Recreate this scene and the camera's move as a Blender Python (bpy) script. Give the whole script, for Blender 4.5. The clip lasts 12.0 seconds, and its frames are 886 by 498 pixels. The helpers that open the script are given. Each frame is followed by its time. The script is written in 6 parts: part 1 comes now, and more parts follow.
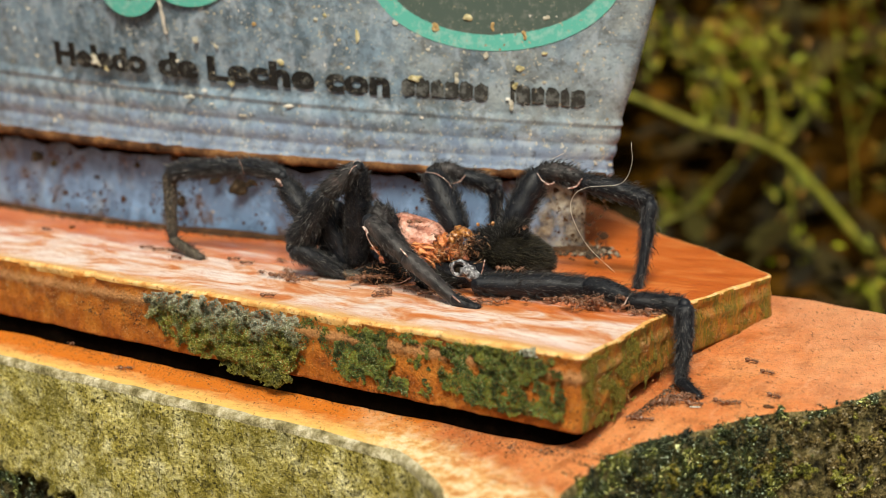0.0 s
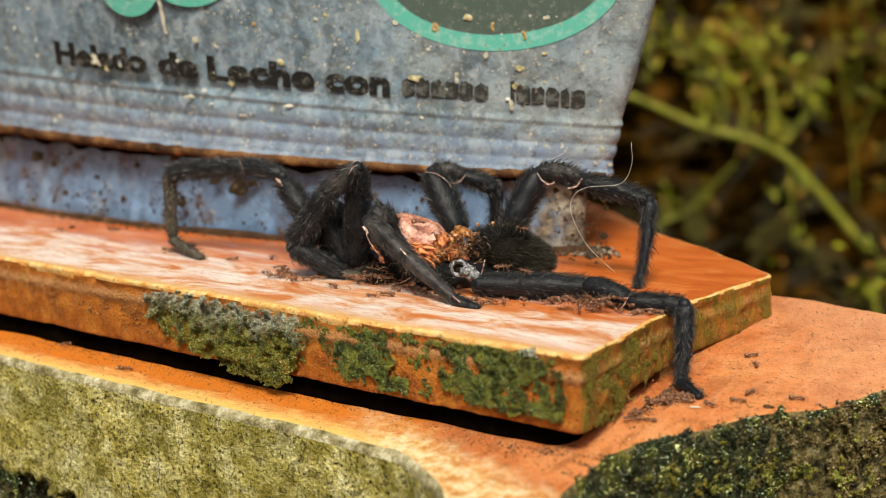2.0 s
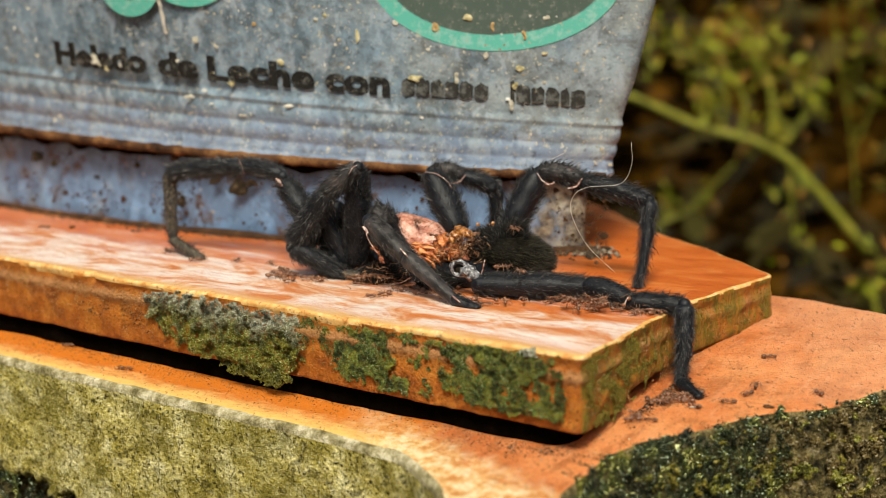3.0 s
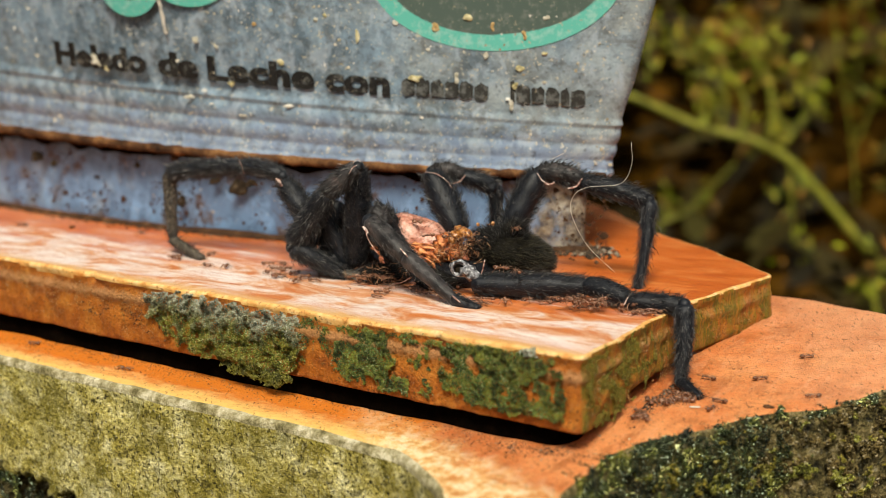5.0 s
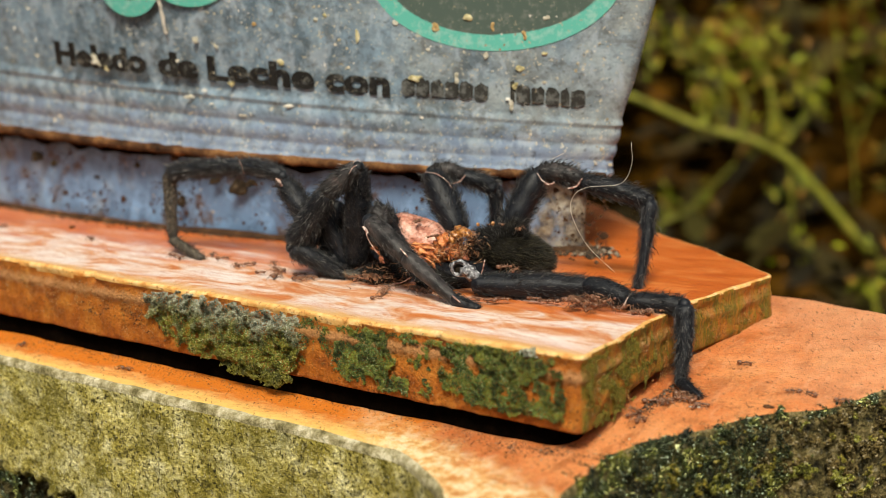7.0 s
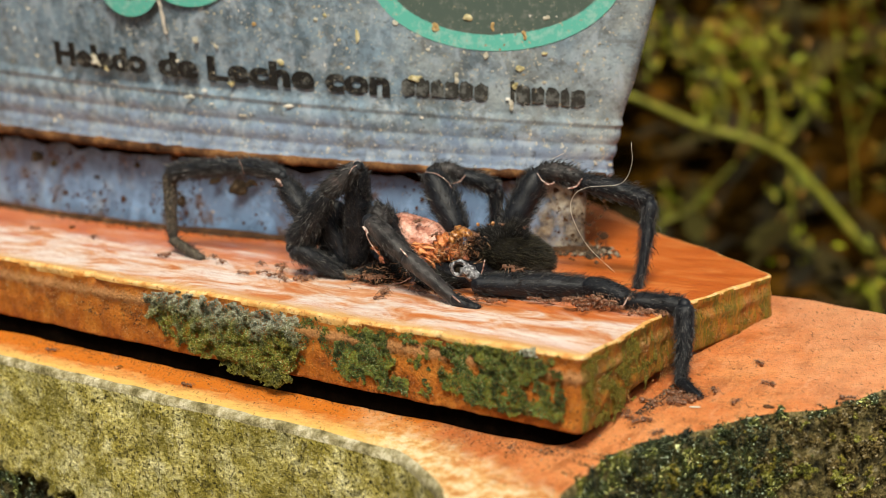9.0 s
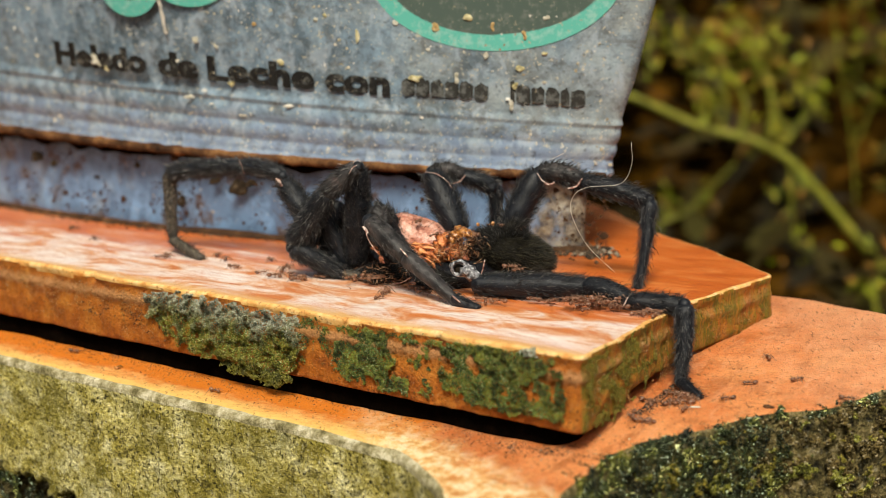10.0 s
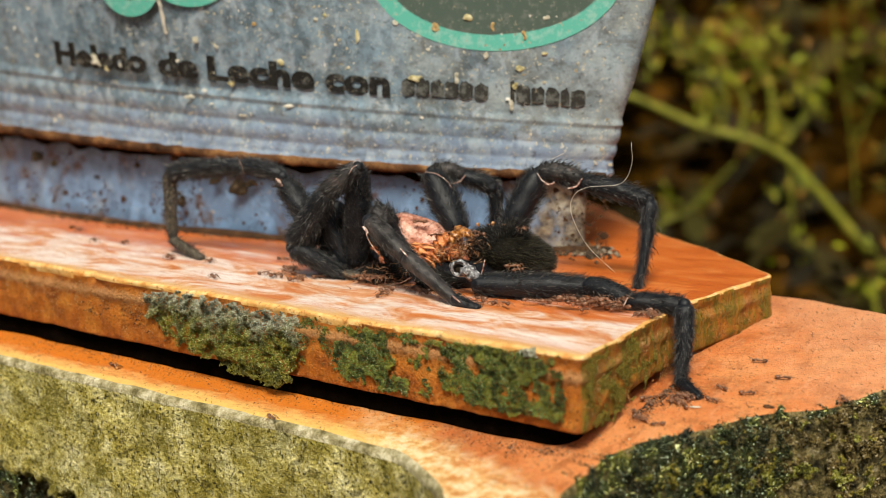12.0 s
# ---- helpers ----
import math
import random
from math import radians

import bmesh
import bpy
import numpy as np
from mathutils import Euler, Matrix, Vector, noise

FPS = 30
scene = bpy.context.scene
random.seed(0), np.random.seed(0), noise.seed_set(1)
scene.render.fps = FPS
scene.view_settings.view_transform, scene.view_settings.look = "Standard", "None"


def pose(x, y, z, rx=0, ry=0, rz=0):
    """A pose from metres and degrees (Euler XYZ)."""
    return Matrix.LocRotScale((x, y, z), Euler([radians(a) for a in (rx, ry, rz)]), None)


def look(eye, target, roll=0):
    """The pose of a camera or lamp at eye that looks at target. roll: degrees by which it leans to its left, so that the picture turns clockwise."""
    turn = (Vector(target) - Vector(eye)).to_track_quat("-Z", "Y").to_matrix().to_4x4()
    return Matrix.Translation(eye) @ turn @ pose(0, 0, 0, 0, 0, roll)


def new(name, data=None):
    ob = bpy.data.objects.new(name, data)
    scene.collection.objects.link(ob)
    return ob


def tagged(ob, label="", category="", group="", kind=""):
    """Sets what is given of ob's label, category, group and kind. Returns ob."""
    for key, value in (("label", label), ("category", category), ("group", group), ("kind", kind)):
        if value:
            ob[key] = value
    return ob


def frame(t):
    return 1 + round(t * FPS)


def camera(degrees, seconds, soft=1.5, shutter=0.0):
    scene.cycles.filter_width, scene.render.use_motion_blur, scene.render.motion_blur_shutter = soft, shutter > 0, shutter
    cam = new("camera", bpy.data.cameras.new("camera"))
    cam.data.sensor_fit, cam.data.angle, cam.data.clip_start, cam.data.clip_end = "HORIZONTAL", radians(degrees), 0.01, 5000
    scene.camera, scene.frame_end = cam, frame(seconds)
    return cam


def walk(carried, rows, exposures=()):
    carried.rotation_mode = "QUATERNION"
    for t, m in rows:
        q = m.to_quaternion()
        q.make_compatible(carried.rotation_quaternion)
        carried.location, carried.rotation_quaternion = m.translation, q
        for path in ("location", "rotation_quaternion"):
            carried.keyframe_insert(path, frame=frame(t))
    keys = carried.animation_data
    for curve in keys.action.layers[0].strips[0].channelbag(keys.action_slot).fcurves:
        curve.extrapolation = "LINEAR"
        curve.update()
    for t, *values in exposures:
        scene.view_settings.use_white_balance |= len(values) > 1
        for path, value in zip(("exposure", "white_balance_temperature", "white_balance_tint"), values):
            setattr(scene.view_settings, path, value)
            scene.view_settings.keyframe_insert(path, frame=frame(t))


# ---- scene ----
# ---- camera: stands still, focused on the dead tarantula ----
cam = camera(36.2, 12.0, soft=0.4)
cam.data.dof.use_dof = True
cam.data.dof.focus_distance = 0.287
cam.data.dof.aperture_fstop = 14.0
VIEW = pose(0, 0, 0.066, 90 - 11.1, 0, 0)
walk(cam, [(0.0, VIEW), (12.0, VIEW)], exposures=((0.0, -0.07, 6900, 4), (10.0, -0.09, 6900, 4), (10.5, -0.26, 6900, 4), (11.0, -0.2, 6900, 4), (11.5, -0.08, 6900, 4), (12.0, -0.07, 6900, 4)))

# ---- light: overcast daylight from above and a little in front ----
world = bpy.data.worlds.new("sky")
scene.world = world
world.use_nodes = True
wn, wl = world.node_tree.nodes, world.node_tree.links
sky = wn.new("ShaderNodeTexSky")
sky.sky_type = "NISHITA"
sky.sun_disc = False
sky.sun_elevation, sky.sun_rotation = radians(52), radians(184)
sky.air_density, sky.dust_density, sky.ozone_density = 1.0, 4.0, 0.6
wl.new(sky.outputs[0], wn["Background"].inputs[0])
wn["Background"].inputs[1].default_value = 0.1
sun = new("sun", bpy.data.lights.new("sun", "SUN"))
sun.data.energy, sun.data.angle, sun.data.color = 4.3, radians(18), (1.0, 0.95, 0.87)
sun.matrix_basis = look((-0.1, -1.35, 1.75), (0, 0, 0))

# ---- small helpers; shapes are given in millimetres ----
MM = 0.001


def thing(name, at=(0, 0, 0), label="", category="", group="", kind=""):
    ob = new(name)
    ob.empty_display_size = 0.003
    ob.location = Vector(at) * MM
    return tagged(ob, label, category, group, kind)


def to_mesh(name, bm, mats, at, smooth=True):
    off = Vector(at)
    for v in bm.verts:
        v.co = (v.co - off) * MM
    me = bpy.data.meshes.new(name)
    bm.to_mesh(me)
    bm.free()
    for m in mats if isinstance(mats, (list, tuple)) else [mats]:
        me.materials.append(m)
    if smooth:
        me.polygons.foreach_set("use_smooth", [True] * len(me.polygons))
    return me


def origin(ob):
    p = ob.location.copy()
    while ob.parent:
        ob = ob.parent
        p += ob.location
    return p / MM


def part(name, bm, mats, parent, label="", smooth=True):
    """One mesh under a thing or part, its shape given in world millimetres."""
    ob = new(name, to_mesh(name, bm, mats, origin(parent), smooth))
    ob.parent = parent
    return tagged(ob, label)


def solo(name, bm, mats, at=(0, 0, 0), label="", category="", group="", kind="", smooth=True):
    ob = new(name, to_mesh(name, bm, mats, at, smooth))
    ob.location = Vector(at) * MM
    return tagged(ob, label, category, group, kind)


def shape(verts, faces):
    me = bpy.data.meshes.new("tmp")
    me.from_pydata(verts, [], faces)
    bm = bmesh.new()
    bm.from_mesh(me)
    bpy.data.meshes.remove(me)
    return bm


def nz(p, s, seed=0.0):
    return noise.noise(Vector((p[0] / s + seed, p[1] / s - seed, p[2] / s + 2 * seed)))


def smooth_line(pts, n):
    """n points a span through pts (Catmull-Rom)."""
    p = [Vector(a) for a in pts]
    p = [2 * p[0] - p[1]] + p + [2 * p[-1] - p[-2]]
    out = []
    for i in range(1, len(p) - 2):
        for k in range(n):
            t = k / n
            out.append(0.5 * (2 * p[i] + (p[i + 1] - p[i - 1]) * t + (2 * p[i - 1] - 5 * p[i] + 4 * p[i + 1] - p[i + 2]) * t * t
                              + (3 * p[i] - p[i - 1] - 3 * p[i + 1] + p[i + 2]) * t ** 3))
    return out + [p[-2]]


def spaced(pts, step, closed=False):
    """Points at an even step along a polyline."""
    pts = [Vector(p) for p in pts]
    if closed:
        pts = pts + [pts[0]]
    out, left = [], 0.0
    for a, b in zip(pts, pts[1:]):
        d = (b - a).length
        while left < d:
            out.append(a.lerp(b, left / d))
            left += step
        left -= d
    return out


def rounded(pts, r, n=5):
    """Rounds the corners of a closed outline of (x, y) by radius-like cut r."""
    pts, out = [Vector((*p, 0)) for p in pts], []
    for i, p in enumerate(pts):
        a, b = pts[i - 1] - p, pts[(i + 1) % len(pts)] - p
        ca = p + a.normalized() * min(r, a.length * 0.45)
        cb = p + b.normalized() * min(r, b.length * 0.45)
        for k in range(n + 1):
            t = k / n
            out.append((1 - t) ** 2 * ca + 2 * t * (1 - t) * p + t * t * cb)
    return out


def tube_data(path, radii, sides=12, squash=1.0):
    """Verts and faces of a round bar along path with a radius at each point."""
    verts, faces = [], []
    up = Vector((0.13, 0.21, 0.97))
    n = len(path)
    for i, p in enumerate(path):
        d = (path[min(i + 1, n - 1)] - path[max(i - 1, 0)]).normalized()
        u = d.cross(up)
        if u.length < 0.2:
            u = d.cross(Vector((1, 0, 0)))
        u.normalize()
        w = u.cross(d)
        up = w
        for k in range(sides):
            a = 2 * math.pi * k / sides
            verts.append(p + (u * math.cos(a) + w * math.sin(a) * squash) * radii[i])
    for i in range(n - 1):
        for k in range(sides):
            a, b = i * sides + k, i * sides + (k + 1) % sides
            faces.append((a, b, b + sides, a + sides))
    faces.append(tuple(range(sides - 1, -1, -1)))
    faces.append(tuple(range((n - 1) * sides, n * sides)))
    return verts, faces


def tube(path, radii, sides=12, squash=1.0):
    return shape(*tube_data(path, radii, sides, squash))


def blob(at, size, turn=(0, 0, 0), detail=2, rough=0.0, grain=2.0, seed=0.0):
    bm = bmesh.new()
    bmesh.ops.create_icosphere(bm, subdivisions=detail, radius=1)
    m = Matrix.LocRotScale(Vector(at), Euler([radians(a) for a in turn]), Vector(size))
    for v in bm.verts:
        n = v.co.copy()
        v.co = m @ v.co
        if rough:
            v.co += (m.to_3x3() @ n).normalized() * rough * nz(v.co, grain, seed)
    return bm


# ---- materials ----
def mat(name, rough=0.6, spec=0.5, metal=0.0):
    m = bpy.data.materials.new(name)
    m.use_nodes = True
    b = m.node_tree.nodes["Principled BSDF"]
    b.inputs["Roughness"].default_value = rough
    b.inputs["Specular IOR Level"].default_value = spec
    b.inputs["Metallic"].default_value = metal
    return m


def node(m, kind, **values):
    n = m.node_tree.nodes.new(kind)
    for key, v in values.items():
        n.inputs[key.replace("_", " ")].default_value = v
    return n


def link(m, a, b):
    m.node_tree.links.new(a, b)


def bsdf(m):
    return m.node_tree.nodes["Principled BSDF"]


def where(m, scale=(1, 1, 1), turn=(0, 0, 0)):
    """World position in millimetres, scaled."""
    g = node(m, "ShaderNodeNewGeometry")
    mp = node(m, "ShaderNodeMapping")
    mp.inputs["Scale"].default_value = [1000 * s for s in scale]
    mp.inputs["Rotation"].default_value = [radians(a) for a in turn]
    link(m, g.outputs["Position"], mp.inputs["Vector"])
    return mp.outputs[0]


def along(m, angle, stretch):
    """World position in millimetres, drawn out along a level direction."""
    g = node(m, "ShaderNodeNewGeometry")
    a, b = node(m, "ShaderNodeMapping"), node(m, "ShaderNodeMapping")
    a.inputs["Rotation"].default_value = (0, 0, radians(-angle))
    b.inputs["Scale"].default_value = (1000 / stretch, 1000, 1000)
    link(m, g.outputs["Position"], a.inputs["Vector"])
    link(m, a.outputs[0], b.inputs["Vector"])
    return b.outputs[0]


def inward(m, base, n):
    """Distance in millimetres from a line through base with the normal n, in plan."""
    g = node(m, "ShaderNodeNewGeometry")
    d = node(m, "ShaderNodeVectorMath")
    d.operation = "DOT_PRODUCT"
    d.inputs[1].default_value = (1000 * n[0], 1000 * n[1], 0)
    link(m, g.outputs["Position"], d.inputs[0])
    a = node(m, "ShaderNodeMath")
    a.operation = "SUBTRACT"
    a.inputs[1].default_value = base[0] * n[0] + base[1] * n[1]
    link(m, d.outputs["Value"], a.inputs[0])
    return a.outputs[0]


def calc(m, op, a, b):
    n = node(m, "ShaderNodeMath")
    n.operation = op
    for i, v in enumerate((a, b)):
        if isinstance(v, (int, float)):
            n.inputs[i].default_value = v
        else:
            link(m, v, n.inputs[i])
    return n.outputs[0]


def grain(m, at, size, detail=5, rough=0.6, warp=0.0):
    n = node(m, "ShaderNodeTexNoise", Scale=1 / size, Detail=detail, Roughness=rough, Distortion=warp)
    link(m, at, n.inputs["Vector"])
    return n.outputs["Fac"]


def ramp(m, fac, stops, mode="LINEAR"):
    r = node(m, "ShaderNodeValToRGB")
    e = r.color_ramp.elements
    r.color_ramp.interpolation = mode
    while len(e) < len(stops):
        e.new(0.5)
    for k, (p, c) in zip(e, stops):
        k.position = p
        k.color = (*c, 1) if isinstance(c, (list, tuple)) else (c, c, c, 1)
    link(m, fac, r.inputs[0])
    return r.outputs[0]


def mix(m, fac, a, b, blend="MIX"):
    n = node(m, "ShaderNodeMix")
    n.data_type, n.blend_type = "RGBA", blend
    for value, i in ((fac, 0), (a, 6), (b, 7)):
        if isinstance(value, (int, float)):
            n.inputs[i].default_value = value
        elif isinstance(value, tuple):
            n.inputs[i].default_value = (*value, 1)
        else:
            link(m, value, n.inputs[i])
    return n.outputs[2]


def colour(m, c):
    if isinstance(c, tuple):
        bsdf(m).inputs["Base Color"].default_value = (*c, 1)
    else:
        link(m, c, bsdf(m).inputs["Base Color"])


def bump(m, heights, dist):
    prev = None
    for h, strength in heights:
        b = node(m, "ShaderNodeBump", Strength=strength, Distance=dist * MM)
        link(m, h, b.inputs["Height"])
        if prev:
            link(m, prev, b.inputs["Normal"])
        prev = b.outputs[0]
    link(m, prev, bsdf(m).inputs["Normal"])


def axis(m, at, i):
    s = node(m, "ShaderNodeSeparateXYZ")
    link(m, at, s.inputs[0])
    return s.outputs[i]


def island(m):
    return node(m, "ShaderNodeNewGeometry").outputs["Random Per Island"]


def glaze_material():
    """Orange fired clay face; a broad band along the tile's long edge mixes bleaching and painted sky sheen."""
    m = mat("fired_clay_face", 0.42, 0.4)
    at = where(m)
    streak = along(m, 146, 5)
    fine = along(m, 150, 8)
    c = ramp(m, grain(m, along(m, 146, 2.2), 7, 9, 0.72, 0.5), [(0.3, (0.42, 0.075, 0.01)), (0.5, (0.6, 0.14, 0.022)), (0.7, (0.74, 0.26, 0.07))])
    v = calc(m, "ADD", calc(m, "MULTIPLY", inward(m, (25, 235), (0.564, 0.826)), 0.012), calc(m, "MULTIPLY", calc(m, "SUBTRACT", grain(m, streak, 6, 6, 0.7), 0.5), 1.1))
    # pale band: bleached clay plus sky reflection put into the colour
    band = ramp(m, v, [(0.0, 0.75), (0.12, 0.95), (0.28, 0.85), (0.42, 0.15), (0.6, 0.0)])
    pale = ramp(m, grain(m, along(m, 140, 2.2), 9, 8, 0.66, 0.8), [(0.38, (0.6, 0.19, 0.05)), (0.45, (0.76, 0.42, 0.24)), (0.51, (0.85, 0.68, 0.57)), (0.62, (0.9, 0.83, 0.77))])
    threads = calc(m, "MULTIPLY", ramp(m, grain(m, along(m, 150, 7), 1.0, 6, 0.7, 0.5), [(0.52, 0.0), (0.64, 0.8)]), ramp(m, grain(m, at, 11, 4), [(0.42, 0.1), (0.6, 1.0)]))
    pale = mix(m, threads, pale, (0.52, 0.13, 0.03))
    veins = calc(m, "MULTIPLY", ramp(m, grain(m, along(m, 152, 4), 2.6, 5, 0.6, 1.2), [(0.47, 0.0), (0.5, 0.75), (0.53, 0.0)]), ramp(m, grain(m, at, 16, 4), [(0.45, 0.0), (0.58, 1.0)]))
    pale = mix(m, veins, pale, (0.6, 0.2, 0.06))
    c = mix(m, band, c, pale)
    brim = calc(m, "ADD", calc(m, "MULTIPLY", inward(m, (25, 235), (0.564, 0.826)), 0.16), calc(m, "SUBTRACT", grain(m, along(m, 146, 2), 3, 6, 0.7), 0.5))
    c = mix(m, ramp(m, brim, [(0.1, 0.9), (0.75, 0.0)]), c, (0.76, 0.44, 0.15))
    c = mix(m, ramp(m, grain(m, fine, 0.7, 5), [(0.6, 0.0), (0.68, 0.7)]), c, (0.36, 0.08, 0.02))
    c = mix(m, ramp(m, grain(m, at, 0.45, 3), [(0.68, 0.0), (0.73, 0.7)]), c, (0.1, 0.04, 0.02))
    colour(m, c)
    link(m, ramp(m, grain(m, streak, 4), [(0.3, 0.3), (0.7, 0.55)]), bsdf(m).inputs["Roughness"])
    bsdf(m).inputs["Coat Weight"].default_value = 0.25
    bsdf(m).inputs["Coat Roughness"].default_value = 0.18
    bump(m, [(grain(m, streak, 2.2), 0.3), (grain(m, at, 0.4), 0.3)], 0.35)
    return m


def slab_face_material():
    """Salmon-orange clay top of the plinth, mottled and dusty."""
    m = mat("dusty_clay_top", 0.65, 0.3)
    at = where(m)
    streak = along(m, 146, 1.3)
    c = ramp(m, grain(m, at, 22, 7, 0.62), [(0.32, (0.46, 0.11, 0.024)), (0.5, (0.66, 0.2, 0.055)), (0.68, (0.78, 0.31, 0.11))])
    c = mix(m, ramp(m, grain(m, streak, 5, 8, 0.75), [(0.48, 0.0), (0.66, 0.5)]), c, (0.68, 0.3, 0.12))
    c = mix(m, ramp(m, grain(m, streak, 3.5, 9, 0.78), [(0.52, 0.0), (0.66, 0.6)]), c, (0.34, 0.085, 0.018))
    c = mix(m, ramp(m, grain(m, at, 0.5, 3), [(0.64, 0.0), (0.7, 0.6)]), c, (0.12, 0.045, 0.015))
    blotch = along(m, 60, 3)
    c = mix(m, ramp(m, grain(m, blotch, 4, 7, 0.72), [(0.5, 0.0), (0.62, 0.6)]), c, (0.36, 0.1, 0.022))
    c = mix(m, ramp(m, grain(m, blotch, 3, 7, 0.72, 0.6), [(0.52, 0.0), (0.66, 0.55)]), c, (0.74, 0.34, 0.17))
    # tone pales towards the right, broken up by noise
    side_tone = calc(m, "ADD", calc(m, "MULTIPLY", inward(m, (60, 0), (1, 0)), 0.012), grain(m, at, 9, 7, 0.7))
    c = mix(m, ramp(m, side_tone, [(0.5, 0.0), (1.1, 0.6)]), c, (0.84, 0.42, 0.22))
    near = calc(m, "ADD", calc(m, "MULTIPLY", inward(m, (-8.7, 240.9), (0.564, 0.826)), 0.08), calc(m, "MULTIPLY", calc(m, "SUBTRACT", grain(m, along(m, 146, 3), 3, 8, 0.75), 0.5), 1.1))
    front = ramp(m, calc(m, "ADD", calc(m, "MULTIPLY", inward(m, (-2, 0), (-1, 0)), 0.1), grain(m, at, 5, 6, 0.7)), [(0.3, 0.0), (0.75, 1.0)])
    c = mix(m, calc(m, "MULTIPLY", front, ramp(m, near, [(0.5, 0.0), (0.9, 0.94)])), c, (0.66, 0.18, 0.01))
    c = mix(m, calc(m, "MULTIPLY", front, ramp(m, near, [(0.1, 0.97), (0.42, 0.8), (0.8, 0.0)])), c, (0.94, 0.6, 0.17))
    c = mix(m, ramp(m, grain(m, along(m, 90, 3), 0.7, 4), [(0.6, 0.0), (0.67, 0.7)]), c, (0.12, 0.04, 0.01))
    tip = calc(m, "ADD", calc(m, "MULTIPLY", inward(m, (12, 236), (-0.8, -0.6)), 0.09), calc(m, "MULTIPLY", calc(m, "SUBTRACT", grain(m, at, 5, 7, 0.72), 0.5), 1.4))
    tip = calc(m, "MULTIPLY", ramp(m, tip, [(0.05, 0.0), (0.75, 0.92)]), ramp(m, calc(m, "MULTIPLY", inward(m, (-20, 0), (1, 0)), 0.08), [(0.0, 0.0), (1.0, 1.0)]))
    c = mix(m, tip, c, ramp(m, grain(m, at, 3, 7, 0.75), [(0.38, (0.6, 0.22, 0.05)), (0.48, (0.8, 0.48, 0.18)), (0.58, (0.9, 0.76, 0.48))]))
    c = mix(m, ramp(m, grain(m, at, 0.35, 4), [(0.63, 0.0), (0.68, 0.6)]), c, (0.16, 0.05, 0.012))
    c = mix(m, ramp(m, grain(m, along(m, 146, 2.5), 1.1, 6, 0.7), [(0.58, 0.0), (0.66, 0.45)]), c, (0.34, 0.08, 0.012))
    c = mix(m, ramp(m, grain(m, at, 0.8, 5, 0.7), [(0.57, 0.0), (0.65, 0.3)]), c, (0.88, 0.5, 0.2))
    colour(m, c)
    bump(m, [(grain(m, at, 3.0), 0.5), (grain(m, at, 0.8), 0.7), (grain(m, at, 0.35), 0.5)], 0.7)
    return m


def clay_side_material(name, film, amount):
    """Raw orange-brown clay of a tile's edge, grown over with an algae film."""
    m = mat(name, 0.6, 0.4)
    at = where(m)
    c = ramp(m, grain(m, at, 5, 6, 0.65), [(0.3, (0.34, 0.078, 0.005)), (0.52, (0.57, 0.165, 0.011)), (0.72, (0.7, 0.27, 0.035))])
    height = calc(m, "ADD", axis(m, at, 2), calc(m, "MULTIPLY", calc(m, "SUBTRACT", grain(m, at, 1.6, 6, 0.75), 0.5), 5.0))
    ledge = ramp(m, calc(m, "MULTIPLY", calc(m, "ADD", height, 15), 0.0667), [(0.6, 0.0), (0.68, 0.65), (0.76, 0.65), (0.82, 0.0)])
    c = mix(m, ledge, c, (0.62, 0.33, 0.14))
    c = mix(m, ramp(m, grain(m, at, 0.8, 5, 0.7), [(0.56, 0.0), (0.66, 0.6)]), c, (0.62, 0.3, 0.1))
    c = mix(m, ramp(m, grain(m, at, 8, 6, 0.7, 0.5), [(amount, 0.0), (amount + 0.12, 0.9)]), c, film)
    if amount < 0.5:
        run = where(m, (1, 1, 0.16))
        c = mix(m, ramp(m, grain(m, run, 1.3, 5, 0.7), [(0.45, 0.0), (0.62, 0.7)]), c, (0.32, 0.25, 0.016))
        c = mix(m, ramp(m, grain(m, run, 0.9, 5, 0.7), [(0.51, 0.0), (0.6, 0.9)]), c, (0.6, 0.24, 0.03))
    c = mix(m, ramp(m, grain(m, at, 0.55, 4), [(0.6, 0.0), (0.68, 0.85)]), c, (0.04, 0.02, 0.008))
    c = mix(m, ramp(m, grain(m, at, 0.3, 3), [(0.68, 0.0), (0.72, 0.7)]), c, (0.6, 0.45, 0.25))
    colour(m, c)
    bump(m, [(grain(m, at, 2.5), 0.5), (grain(m, at, 0.7, 3), 1.0), (grain(m, at, 0.3, 2), 0.8)], 1.0)
    return m


def rim_material():
    m = mat("worn_clay_rim", 0.5, 0.4)
    at = where(m)
    c = ramp(m, grain(m, at, 3, 5), [(0.3, (0.62, 0.24, 0.05)), (0.5, (0.8, 0.46, 0.15)), (0.7, (0.88, 0.64, 0.32))])
    colour(m, mix(m, ramp(m, grain(m, at, 1, 4), [(0.54, 0.0), (0.66, 0.75)]), c, (0.34, 0.12, 0.02)))
    bump(m, [(grain(m, at, 2.0), 0.4), (grain(m, at, 0.5), 0.4)], 0.4)
    return m


